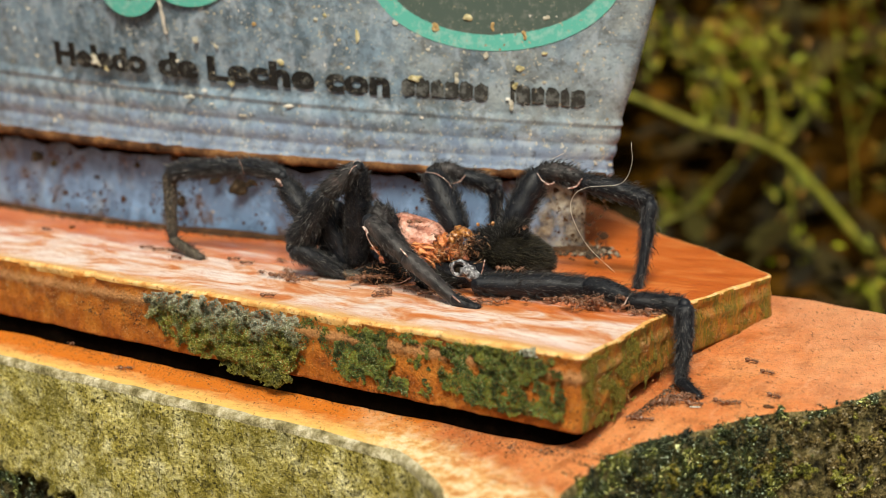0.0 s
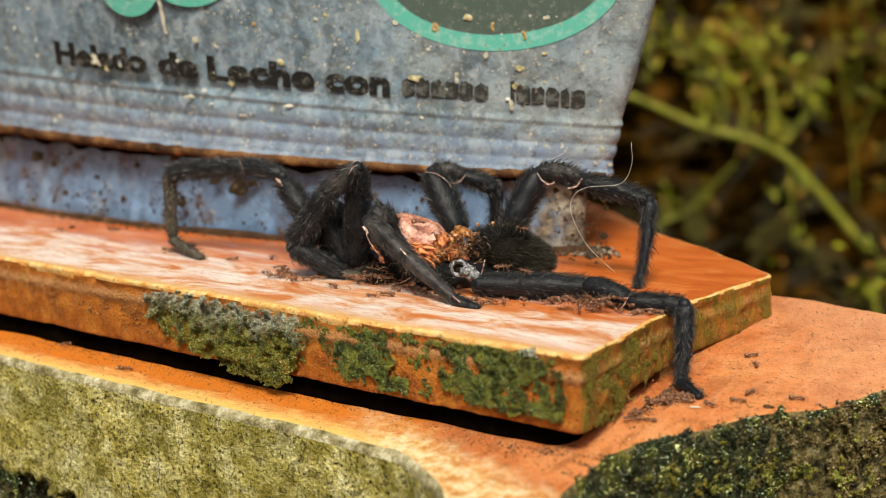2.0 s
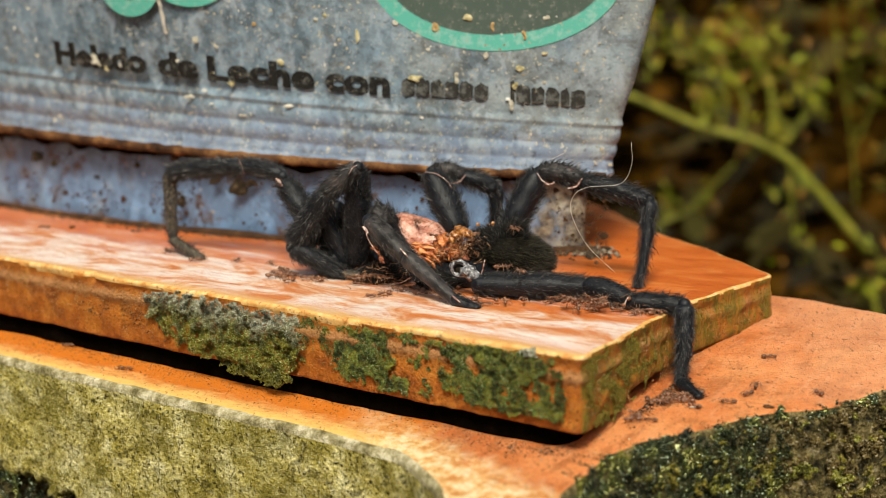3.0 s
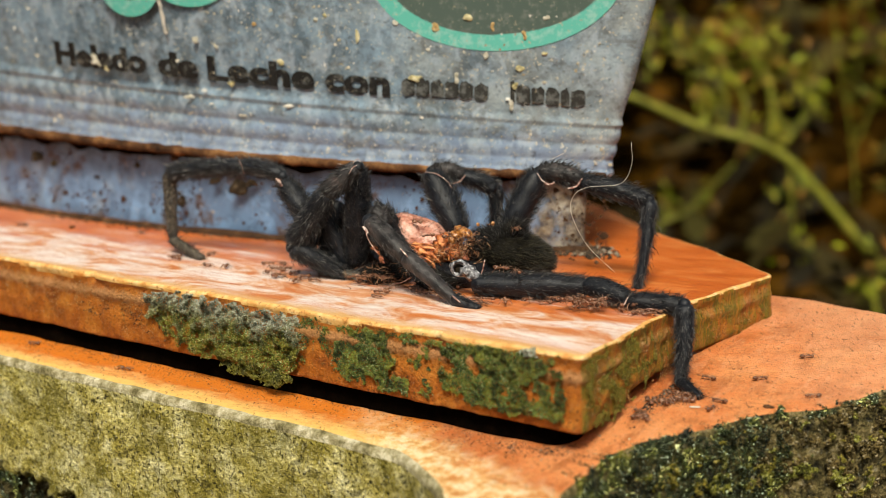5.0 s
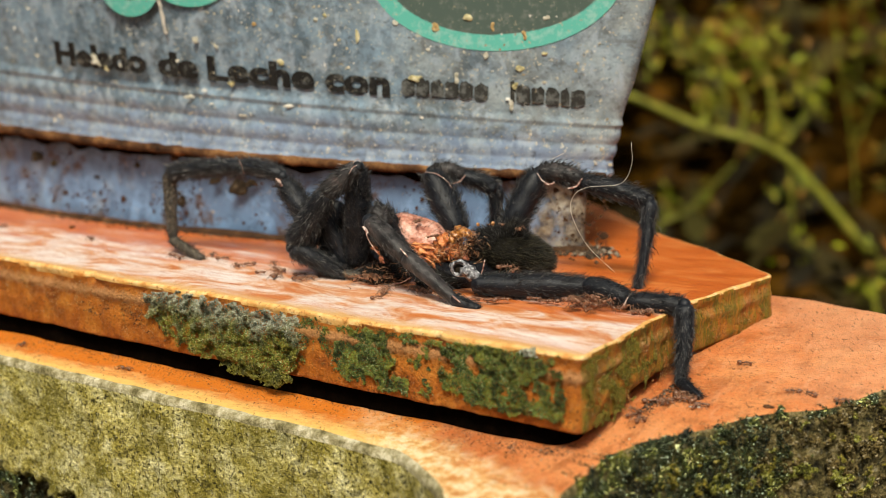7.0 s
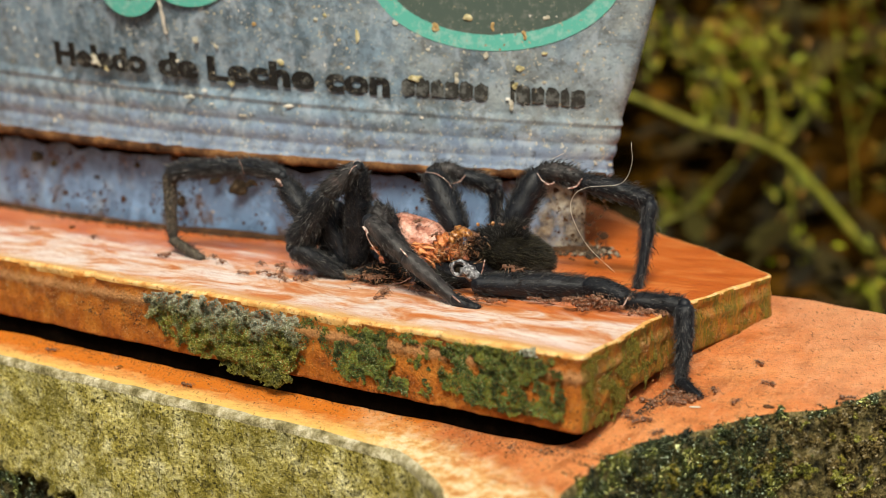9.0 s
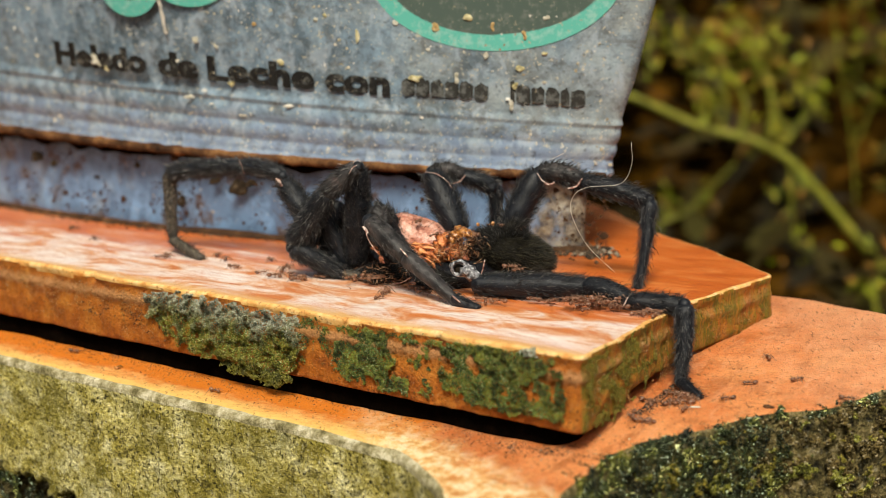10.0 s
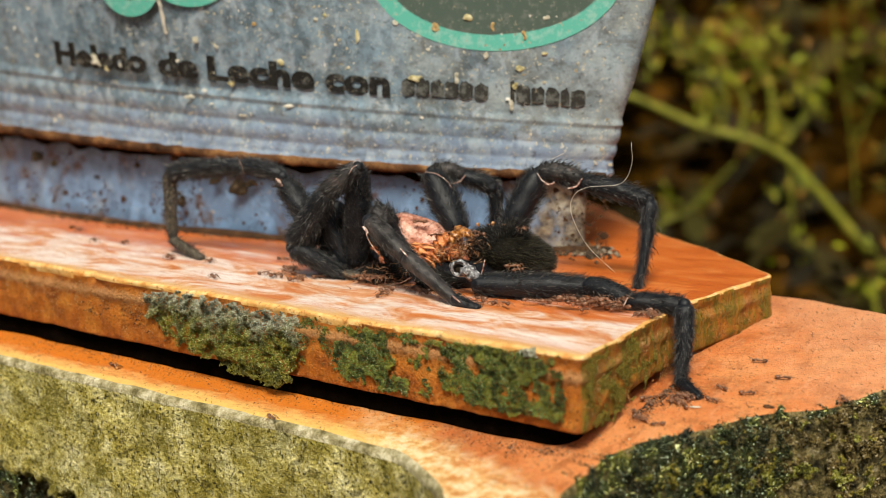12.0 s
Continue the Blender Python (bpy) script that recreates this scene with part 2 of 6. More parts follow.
def concrete_material():
    m = mat("algae_grown_concrete", 0.9, 0.2)
    at = where(m)
    c = ramp(m, grain(m, at, 6, 8, 0.74, 0.3), [(0.34, (0.13, 0.11, 0.012)), (0.44, (0.42, 0.34, 0.07)), (0.52, (0.64, 0.545, 0.19)), (0.64, (0.85, 0.78, 0.42))])
    c = mix(m, ramp(m, grain(m, at, 1.7, 5, 0.7), [(0.52, 0.0), (0.64, 0.8)]), c, (0.14, 0.12, 0.015))
    c = mix(m, ramp(m, grain(m, at, 0.85, 6, 0.7), [(0.56, 0.0), (0.59, 0.95)]), c, (0.016, 0.013, 0.004))
    c = mix(m, ramp(m, grain(m, where(m, (1, 1, 0.35)), 2.2, 7, 0.75), [(0.54, 0.0), (0.64, 0.4)]), c, (0.2, 0.17, 0.02))
    c = mix(m, ramp(m, grain(m, at, 0.5, 4, 0.7), [(0.6, 0.0), (0.65, 0.75)]), c, (0.03, 0.025, 0.006))
    c = mix(m, ramp(m, grain(m, at, 26, 5, 0.6), [(0.5, 0.0), (0.66, 0.5)]), c, (0.24, 0.2, 0.03))
    c = mix(m, ramp(m, grain(m, at, 11, 8, 0.78), [(0.53, 0.0), (0.58, 0.6)]), c, (0.19, 0.16, 0.02))
    crack = ramp(m, grain(m, at, 17, 4, 0.55), [(0.484, 0.0), (0.49, 0.85), (0.497, 0.0)])
    c = mix(m, crack, c, (0.03, 0.025, 0.01))
    c = mix(m, ramp(m, grain(m, at, 0.6, 3), [(0.62, 0.0), (0.67, 0.7)]), c, (0.7, 0.66, 0.42))
    colour(m, c)
    bump(m, [(grain(m, at, 4), 0.6), (grain(m, at, 0.9), 1.0)], 1.0)
    return m


def lip_material():
    m = mat("pale_cement_lip", 0.85, 0.2)
    at = where(m)
    c = ramp(m, grain(m, at, 4, 6, 0.7), [(0.36, (0.12, 0.1, 0.04)), (0.48, (0.34, 0.29, 0.15)), (0.62, (0.66, 0.59, 0.4))])
    colour(m, mix(m, ramp(m, grain(m, at, 0.6, 4), [(0.58, 0.0), (0.66, 0.7)]), c, (0.12, 0.1, 0.03)))
    bump(m, [(grain(m, at, 2.0), 0.7), (grain(m, at, 0.6), 0.8)], 0.7)
    return m


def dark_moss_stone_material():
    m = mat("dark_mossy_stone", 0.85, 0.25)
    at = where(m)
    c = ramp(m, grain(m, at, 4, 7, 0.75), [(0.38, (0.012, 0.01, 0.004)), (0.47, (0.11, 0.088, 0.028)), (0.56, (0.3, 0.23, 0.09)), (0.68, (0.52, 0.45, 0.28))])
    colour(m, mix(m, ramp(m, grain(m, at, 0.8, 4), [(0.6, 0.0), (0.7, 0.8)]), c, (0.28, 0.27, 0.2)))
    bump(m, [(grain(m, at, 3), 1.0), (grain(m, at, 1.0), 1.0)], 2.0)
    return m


def tuft_material(name, stops, rough=0.8):
    m = mat(name, rough, 0.25)
    c = ramp(m, island(m), stops)
    colour(m, mix(m, ramp(m, grain(m, where(m), 4, 3), [(0.4, 0.0), (0.65, 0.3)]), c, stops[-2][1]))
    return m


def lichen_material():
    """Cushion that is dry grey in places and yellow-olive in others."""
    m = mat("grey_lichen", 0.85, 0.2)
    at = where(m)
    grey = ramp(m, island(m), [(0.0, (0.2, 0.2, 0.13)), (0.35, (0.33, 0.33, 0.23)), (0.8, (0.48, 0.49, 0.38)), (1.0, (0.7, 0.71, 0.62))])
    olive = ramp(m, island(m), [(0.0, (0.07, 0.07, 0.008)), (0.4, (0.17, 0.165, 0.02)), (0.85, (0.33, 0.32, 0.06)), (1.0, (0.62, 0.6, 0.3))])
    low = calc(m, "ADD", calc(m, "MULTIPLY", axis(m, at, 2), -0.045), grain(m, at, 6, 6, 0.7))
    c = mix(m, ramp(m, low, [(0.62, 0.0), (0.88, 1.0)]), grey, olive)
    colour(m, mix(m, ramp(m, grain(m, at, 2.6, 6, 0.7), [(0.48, 0.0), (0.6, 0.82)]), c, (0.028, 0.033, 0.012)))
    return m


def green_moss_material():
    """Velvety moss from black-green hollows to yellow-green tips."""
    m = mat("green_moss", 0.7, 0.3)
    at = where(m)
    c = ramp(m, island(m), [(0.0, (0.04, 0.06, 0.012)), (0.5, (0.1, 0.135, 0.026)), (0.86, (0.2, 0.25, 0.06)), (1.0, (0.5, 0.52, 0.3))])
    c = mix(m, ramp(m, grain(m, at, 3.4, 6, 0.7), [(0.44, 0.0), (0.62, 0.8)]), c, (0.26, 0.26, 0.032))
    colour(m, mix(m, ramp(m, grain(m, at, 2.2, 6, 0.7, 0.4), [(0.46, 0.0), (0.6, 0.85)]), c, (0.012, 0.02, 0.006)))
    return m


def dark_moss_material():
    """Moss carpet: black-green, with olive, brown and dry grey patches and painted wet glints."""
    m = mat("dark_moss", 0.5, 0.3)
    at = where(m)
    # the few near-white tufts are wet glints put into the colour
    c = ramp(m, island(m), [(0.0, (0.006, 0.009, 0.004)), (0.6, (0.022, 0.027, 0.01)), (0.82, (0.05, 0.056, 0.02)), (0.93, (0.16, 0.165, 0.11)), (1.0, (0.7, 0.7, 0.62))])
    tint = ramp(m, grain(m, at, 7, 5, 0.65), [(0.38, (0.25, 0.28, 0.25)), (0.47, (0.8, 0.9, 0.6)), (0.53, (1.8, 2.1, 1.8)), (0.58, (3.4, 3.4, 1.3)), (0.68, (4.2, 3.5, 2.2))])
    colour(m, mix(m, 1.0, c, tint, "MULTIPLY"))
    return m


def tub_material(name, base, dark, stain_amount, foot=False):
    """Weathered plastic: chalky, streaked, specked with dried mud."""
    m = mat(name, 0.45, 0.5)
    at = where(m)
    run = where(m, (1, 1, 0.8))
    c = mix(m, ramp(m, grain(m, at, 26, 5, 0.6), [(0.35, 0.0), (0.65, 1.0)]), base, dark)
    c = mix(m, ramp(m, grain(m, run, 7, 7, 0.72), [(0.45, 0.0), (0.7, 0.75)]), c, tuple(min(0.9, 1.8 * v) for v in base))
    c = mix(m, ramp(m, grain(m, at, 5, 7, 0.75), [(0.52, 0.0), (0.64, 0.5)]), c, tuple(0.4 * v for v in dark))
    c = mix(m, ramp(m, grain(m, at, 9, 6, 0.7), [(stain_amount, 0.0), (stain_amount + 0.1, 0.85)]), c, (0.09, 0.045, 0.018))
    c = mix(m, ramp(m, grain(m, at, 1.5, 4), [(0.66, 0.0), (0.71, 0.8)]), c, (0.5, 0.38, 0.2))
    c = mix(m, ramp(m, grain(m, at, 0.9, 3), [(0.69, 0.0), (0.73, 0.9)]), c, (0.75, 0.7, 0.55))
    # the wall pales towards the right, the foot towards the left
    far_side = 0.006 if not foot else -0.004
    side_tone = calc(m, "ADD", calc(m, "MULTIPLY", inward(m, (-60, 0), (1, 0)), far_side), calc(m, "MULTIPLY", calc(m, "SUBTRACT", grain(m, at, 12, 6, 0.7), 0.5), 1.6))
    c = mix(m, ramp(m, side_tone, [(0.2, 0.0), (0.75, 0.6)]), c, (0.5, 0.54, 0.51))
    if foot:
        c = mix(m, ramp(m, calc(m, "ADD", calc(m, "MULTIPLY", inward(m, (0, 0), (1, 0)), 0.016), grain(m, at, 6, 7, 0.75)), [(0.72, 0.0), (0.95, 0.9)]), c, ramp(m, grain(m, at, 2.5, 6, 0.7), [(0.38, (0.05, 0.032, 0.016)), (0.5, (0.2, 0.15, 0.085)), (0.62, (0.42, 0.38, 0.28))]))
    else:
        bloom = calc(m, "ADD", calc(m, "ADD", calc(m, "MULTIPLY", axis(m, at, 2), 0.03), calc(m, "MULTIPLY", axis(m, at, 0), 0.0012)), calc(m, "SUBTRACT", grain(m, at, 9, 6, 0.7), 0.5))
        c = mix(m, ramp(m, bloom, [(0.75, 0.85), (1.15, 0.0)]), c, (0.23, 0.31, 0.45))
        c = mix(m, ramp(m, grain(m, where(m, (0.35, 1, 1)), 3.2, 7, 0.75), [(0.5, 0.0), (0.66, 0.55)]), c, (0.06, 0.07, 0.075))
        c = mix(m, ramp(m, grain(m, at, 4.5, 7, 0.74, 0.6), [(0.5, 0.0), (0.64, 0.6)]), c, (0.4, 0.47, 0.52))
        c = mix(m, ramp(m, grain(m, at, 1.6, 5, 0.66, 0.3), [(0.66, 0.0), (0.69, 0.8)]), c, (0.74, 0.68, 0.54))
        c = mix(m, ramp(m, grain(m, at, 2.0, 6, 0.7, 0.5), [(0.58, 0.0), (0.64, 0.6)]), c, (0.05, 0.055, 0.055))
        c = mix(m, ramp(m, grain(m, where(m, (1.3, 1, 0.9)), 6.5, 5, 0.66, 0.3), [(0.53, 0.0), (0.62, 0.55)]), c, (0.44, 0.52, 0.6))
        c = mix(m, ramp(m, grain(m, where(m, (0.8, 1, 1.2)), 5.0, 5, 0.65, 0.2), [(0.55, 0.0), (0.63, 0.5)]), c, (0.11, 0.105, 0.09))
        c = mix(m, ramp(m, grain(m, at, 1.1, 3, 0.5), [(0.655, 0.0), (0.68, 0.85)]), c, (0.62, 0.56, 0.4))
    colour(m, c)
    link(m, ramp(m, grain(m, at, 6), [(0.3, 0.3), (0.7, 0.7)]), bsdf(m).inputs["Roughness"])
    bump(m, [(grain(m, at, 1.2), 0.25)], 0.3)
    return m


def print_material(name, c1, worn, gone):
    m = mat(name, 0.55, 0.4)
    at = where(m)
    c = mix(m, ramp(m, grain(m, at, 2.2, 6, 0.7), [(gone, 0.0), (gone + 0.1, 0.9)]), c1, worn)
    colour(m, mix(m, ramp(m, grain(m, at, 1.0, 3), [(0.66, 0.0), (0.7, 0.9)]), c, (0.5, 0.42, 0.28)))
    return m


def cuticle_material(name, dark, mid, light, rough, sheen):
    """Tarantula skin under a velvet of minute hairs."""
    m = mat(name, rough, 0.32)
    at = where(m)
    c = ramp(m, grain(m, at, 3.5, 5, 0.65), [(0.35, dark), (0.6, mid), (0.8, light)])
    colour(m, mix(m, ramp(m, grain(m, at, 0.45, 3), [(0.7, 0.0), (0.76, 0.35)]), c, (0.1, 0.09, 0.085)))
    bsdf(m).inputs["Sheen Weight"].default_value = sheen
    bsdf(m).inputs["Sheen Roughness"].default_value = 0.4
    bsdf(m).inputs["Sheen Tint"].default_value = (0.5, 0.56, 0.66, 1)
    bump(m, [(grain(m, at, 1.6), 0.3), (grain(m, at, 0.4), 0.45)], 0.25)
    return m


def plain(name, stops, size, rough=0.6, spec=0.4, relief=0.4):
    m = mat(name, rough, spec)
    at = where(m)
    colour(m, ramp(m, grain(m, at, size, 6, 0.65), stops))
    bump(m, [(grain(m, at, size * 0.4), relief)], size * 0.3)
    return m


M_GLAZE, M_RIM, M_SLABFACE = glaze_material(), rim_material(), slab_face_material()
M_SIDE = clay_side_material("raw_clay_side", (0.12, 0.1, 0.02), 0.6)
M_SIDE_GREEN = clay_side_material("algae_clay_side", (0.15, 0.145, 0.008), 0.43)
M_CONCRETE, M_LIP, M_DARKSTONE = concrete_material(), lip_material(), dark_moss_stone_material()
M_MOSS = green_moss_material()
M_OLIVE = tuft_material("olive_moss", [(0.0, (0.05, 0.05, 0.008)), (0.5, (0.15, 0.13, 0.015)), (0.85, (0.28, 0.22, 0.03)), (1.0, (0.5, 0.42, 0.15))])
M_BROWNMOSS = tuft_material("brown_moss", [(0.0, (0.02, 0.015, 0.005)), (0.5, (0.09, 0.065, 0.018)), (0.85, (0.2, 0.14, 0.045)), (1.0, (0.46, 0.4, 0.26))])
M_GRIT = tuft_material("clay_grit", [(0.0, (0.1, 0.03, 0.004)), (0.5, (0.36, 0.13, 0.025)), (0.85, (0.55, 0.3, 0.1)), (1.0, (0.7, 0.52, 0.32))])
M_LICHEN = lichen_material()
M_DARKMOSS = dark_moss_material()
M_CRUMB = tuft_material("dirt_crumb", [(0.0, (0.012, 0.008, 0.005)), (0.6, (0.05, 0.03, 0.016)), (0.85, (0.13, 0.085, 0.05)), (1.0, (0.4, 0.34, 0.26))])
M_TUB = tub_material("weathered_grey_plastic", (0.2, 0.285, 0.36), (0.09, 0.125, 0.15), 0.7)
M_TUBBASE = tub_material("chalky_blue_plastic", (0.15, 0.26, 0.42), (0.1, 0.16, 0.27), 0.53, True)
# near black: gap shade under the tile, shade plus dirt under the lip
M_SHADE_GRIME = plain("black_shade_grime", [(0.3, (0.002, 0.0015, 0.001)), (0.6, (0.004, 0.0025, 0.0015)), (0.8, (0.014, 0.007, 0.003))], 2, 1.0, 0.0)
M_RUST = plain("rusty_mud", [(0.3, (0.02, 0.01, 0.006)), (0.55, (0.07, 0.035, 0.016)), (0.75, (0.2, 0.1, 0.045))], 3, 0.9, 0.2)
M_RUSTLINE = plain("orange_brown_mud", [(0.34, (0.02, 0.01, 0.005)), (0.5, (0.09, 0.04, 0.016)), (0.66, (0.26, 0.13, 0.05))], 5, 0.9, 0.2)
M_DAB = plain("dark_mud_and_hollow", [(0.36, (0.012, 0.009, 0.006)), (0.55, (0.04, 0.027, 0.015)), (0.7, (0.12, 0.085, 0.05))], 1.6, 0.9, 0.2)
M_TEAL = print_material("faded_teal_print", (0.13, 0.52, 0.42), (0.3, 0.58, 0.5), 0.5)
M_DARKPRINT = print_material("dark_green_print", (0.085, 0.12, 0.1), (0.17, 0.19, 0.165), 0.52)
M_INK = print_material("flaking_black_print", (0.012, 0.012, 0.011), (0.16, 0.16, 0.14), 0.54)
M_FADEDINK = print_material("smudged_black_print", (0.03, 0.03, 0.026), (0.15, 0.155, 0.145), 0.5)
M_SKIN = cuticle_material("black_cuticle", (0.003, 0.0036, 0.0055), (0.01, 0.012, 0.0165), (0.026, 0.025, 0.026), 0.46, 0.1)
M_RUBBED = cuticle_material("rubbed_brown_cuticle", (0.008, 0.007, 0.007), (0.05, 0.043, 0.041), (0.17, 0.11, 0.095), 0.44, 0.1)
M_HAIR = tuft_material("black_bristle", [(0.0, (0.002, 0.002, 0.0025)), (0.5, (0.009, 0.009, 0.01)), (0.84, (0.055, 0.054, 0.053)), (1.0, (0.3, 0.28, 0.25))], 0.3)
M_BROWNHAIR = tuft_material("brown_bristle", [(0.0, (0.004, 0.0042, 0.005)), (0.5, (0.014, 0.0145, 0.0155)), (0.84, (0.065, 0.065, 0.066)), (1.0, (0.3, 0.29, 0.27))], 0.36)
M_MATTE = plain("matte_black_skin", [(0.35, (0.004, 0.0035, 0.003)), (0.6, (0.012, 0.01, 0.007)), (0.8, (0.04, 0.032, 0.02))], 2, 0.85, 0.2)
M_OLIVEHAIR = tuft_material("olive_bristle", [(0.0, (0.004, 0.0035, 0.002)), (0.6, (0.012, 0.01, 0.006)), (0.9, (0.045, 0.038, 0.022)), (1.0, (0.2, 0.17, 0.1))], 0.5)
M_JOINT = plain("pale_joint_skin", [(0.36, (0.1, 0.035, 0.028)), (0.5, (0.36, 0.21, 0.17)), (0.64, (0.78, 0.7, 0.62))], 0.8)
M_FLESH = plain("shrivelled_flesh", [(0.36, (0.24, 0.06, 0.035)), (0.48, (0.56, 0.23, 0.15)), (0.62, (0.8, 0.5, 0.4))], 2.4, 0.34, 0.6, 0.6)
M_ORANGEFLESH = plain("orange_flesh", [(0.38, (0.08, 0.016, 0.005)), (0.48, (0.5, 0.13, 0.03)), (0.64, (0.8, 0.36, 0.13))], 1.6, 0.36, 0.6, 0.7)
M_AMBER = plain("amber_shell", [(0.38, (0.06, 0.018, 0.005)), (0.52, (0.4, 0.15, 0.03)), (0.68, (0.68, 0.4, 0.15))], 0.9, 0.3, 0.6)
M_SILVER = plain("grey_membrane", [(0.4, (0.02, 0.019, 0.02)), (0.52, (0.2, 0.2, 0.21)), (0.66, (0.66, 0.66, 0.68))], 0.7, 0.3, 0.7)
M_ANT = plain("brown_ant_shell", [(0.35, (0.06, 0.024, 0.011)), (0.55, (0.19, 0.08, 0.04)), (0.72, (0.4, 0.22, 0.13))], 0.8, 0.35, 0.6, 0.2)
M_ANTLEG = plain("tan_ant_leg", [(0.35, (0.1, 0.045, 0.022)), (0.55, (0.26, 0.13, 0.07)), (0.72, (0.52, 0.33, 0.21))], 0.8, 0.35, 0.6, 0.2)
M_TARSUS = plain("grey_brown_skin", [(0.36, (0.016, 0.013, 0.01)), (0.5, (0.06, 0.05, 0.036)), (0.64, (0.2, 0.165, 0.115))], 0.7, 0.6)
M_FIBRE = plain("pale_fibre", [(0.3, (0.5, 0.45, 0.36)), (0.7, (0.75, 0.7, 0.6))], 2, 0.5)
# soil and litter are near black to carry the shade under the plants
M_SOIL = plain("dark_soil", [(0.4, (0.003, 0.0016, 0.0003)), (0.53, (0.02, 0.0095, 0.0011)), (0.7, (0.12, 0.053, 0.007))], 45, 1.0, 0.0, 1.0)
M_STEM = plain("green_stem", [(0.3, (0.12, 0.12, 0.01)), (0.55, (0.25, 0.25, 0.024)), (0.8, (0.4, 0.33, 0.05))], 12, 0.5)
M_LEAF = tuft_material("weed_leaf", [(0.0, (0.04, 0.055, 0.005)), (0.3, (0.14, 0.19, 0.011)), (0.58, (0.5, 0.58, 0.035)), (0.78, (0.5, 0.32, 0.045)), (1.0, (0.42, 0.17, 0.04))], 0.5)
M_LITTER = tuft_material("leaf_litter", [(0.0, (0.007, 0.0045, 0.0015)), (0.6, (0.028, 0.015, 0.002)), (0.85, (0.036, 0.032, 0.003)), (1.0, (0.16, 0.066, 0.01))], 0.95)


# ---- ground and bank: one sheet ----
def ground_height(x, y):
    """A hollow: level round the plinth, a planted bank behind it, and added unseen banks that block low sky."""
    d = math.hypot(x, y - 150)
    rise = max(0.0, min(1.0, (d - 850) / 2300))
    # the banks out of view are added to cut low sky light
    high = 900 + 850 * max(0.0, min(1.0, (y + 700) / 1600))
    return -150 + high * rise * rise * (3 - 2 * rise) + 14 * nz((x, y, 0), 90) + 5 * nz((x, y, 0), 25)


def build_ground():
    xs = sorted(set([-60000, -25000, -9000, -5000] + [-3600 + 60 * i for i in range(121)] + [5000, 9000, 25000, 60000]))
    ys = sorted(set([-60000, -20000, -9000, -5000] + [-3500 + 60 * i for i in range(124)] + [6000, 12000, 30000, 60000]))
    verts = [(x, y, ground_height(x, y)) for y in ys for x in xs]
    n = len(xs)
    faces = [(j * n + i, j * n + i + 1, (j + 1) * n + i + 1, (j + 1) * n + i) for j in range(len(ys) - 1) for i in range(n - 1)]
    solo("ground", shape(verts, faces), M_SOIL, label="dark soil rising to a bank, with unseen banks blocking low sky", category="ground", kind="structure")


build_ground()


def hollow(at):
    """Above zero inside the broken-out hollow in the plinth's side."""
    return 1 - math.hypot((at.x + 101) / 15, (at.z + 37) / 8) + 0.55 * nz(at, 5, 8) + 0.5 * nz(at, 1.9, 8) + 0.3 * nz(at, 0.9, 4)


# ---- slabs: a level top, a worn edge and a rough side ----
def slab_mesh(outline, step, lean, levels, rough, slot_of, wobble):
    """levels: (outward offset, z). slot_of(point, level) gives the material slot of the ring below that level."""
    ring = spaced([Vector((*p[:2], 0)) for p in outline], step, closed=True)
    n = len(ring)
    normals = []
    for i in range(n):
        d = ring[(i + 2) % n] - ring[i - 2]
        normals.append(Vector((d.y, -d.x, 0)).normalized())
    verts, faces, slots = [], [], []
    for j, (off, z) in enumerate(levels):
        for p, q in zip(ring, normals):
            at = Vector((p.x, p.y, z))
            k = wobble * nz(at, 9, 3) + (rough * ((0.2 if lean else 0.16) if j < 5 else 1.0) * (nz(at, 2.6) + 0.5 * nz(at, 0.9, 5)) if j else 0.0)
            if lean and p.x < -70 and z < -15:
                k -= 9 * max(0.0, min(1.0, hollow(at) * 3)) + 1.5 * max(0.0, min(1.0, hollow(at) * 3)) * nz(at, 1.6, 2)
            if not lean and z < -11.5 and p.x > 30 and p.y < 275:
                z += 1.6 * max(0.0, 1 - abs(p.x - 38) / 4) * (-11.5 - z) / 3.5
            if not lean and j < 6:
                chip = max(0.0, 1 - abs(p.x + 82) / 1.3) + max(0.0, 1 - abs(p.x + 1.5) / 1.6) + max(0.0, 1 - abs(p.x + 52) / 1.0)
                k += 0.7 * nz(at, 7.5, 11) * (0.8 if j == 0 else 0.35) - 1.2 * chip * (1 if p.y < 340 else 0)
            drop = (0.12 if not lean else 0.2) * rough * nz(at, 3.1, 7) if 0 < j < 4 else 0.0
            x, y = p.x + q.x * (off + k), p.y + q.y * (off + k)
            verts.append((x, y, z + drop + (lean(x, y) if lean and z > -100 else 0.0)))
    for j in range(len(levels) - 1):
        for i in range(n):
            a, b = j * n + i, j * n + (i + 1) % n
            faces.append((a, a + n, b + n, b))
            slots.append(slot_of(ring[i], j))
    bm = shape(verts, faces)
    bm.verts.ensure_lookup_table()
    bm.faces.ensure_lookup_table()
    for f, s in zip(bm.faces, slots):
        f.material_index = s
    bm.faces.new([bm.verts[i] for i in range(n)])
    bm.faces.new([bm.verts[(len(levels) - 1) * n + i] for i in range(n - 1, -1, -1)]).material_index = slots[-1]
    return bm


TILE = rounded([(-200, 388), (-108.7, 326.2), (-30.7, 272.2), (25.2, 234.8), (42.5, 263.0), (54.2, 280.8), (76.5, 305.5), (67, 337), (42.7, 395), (10, 470), (-120, 520), (-215, 470)], 2.4)
TILE_Z = -15.0


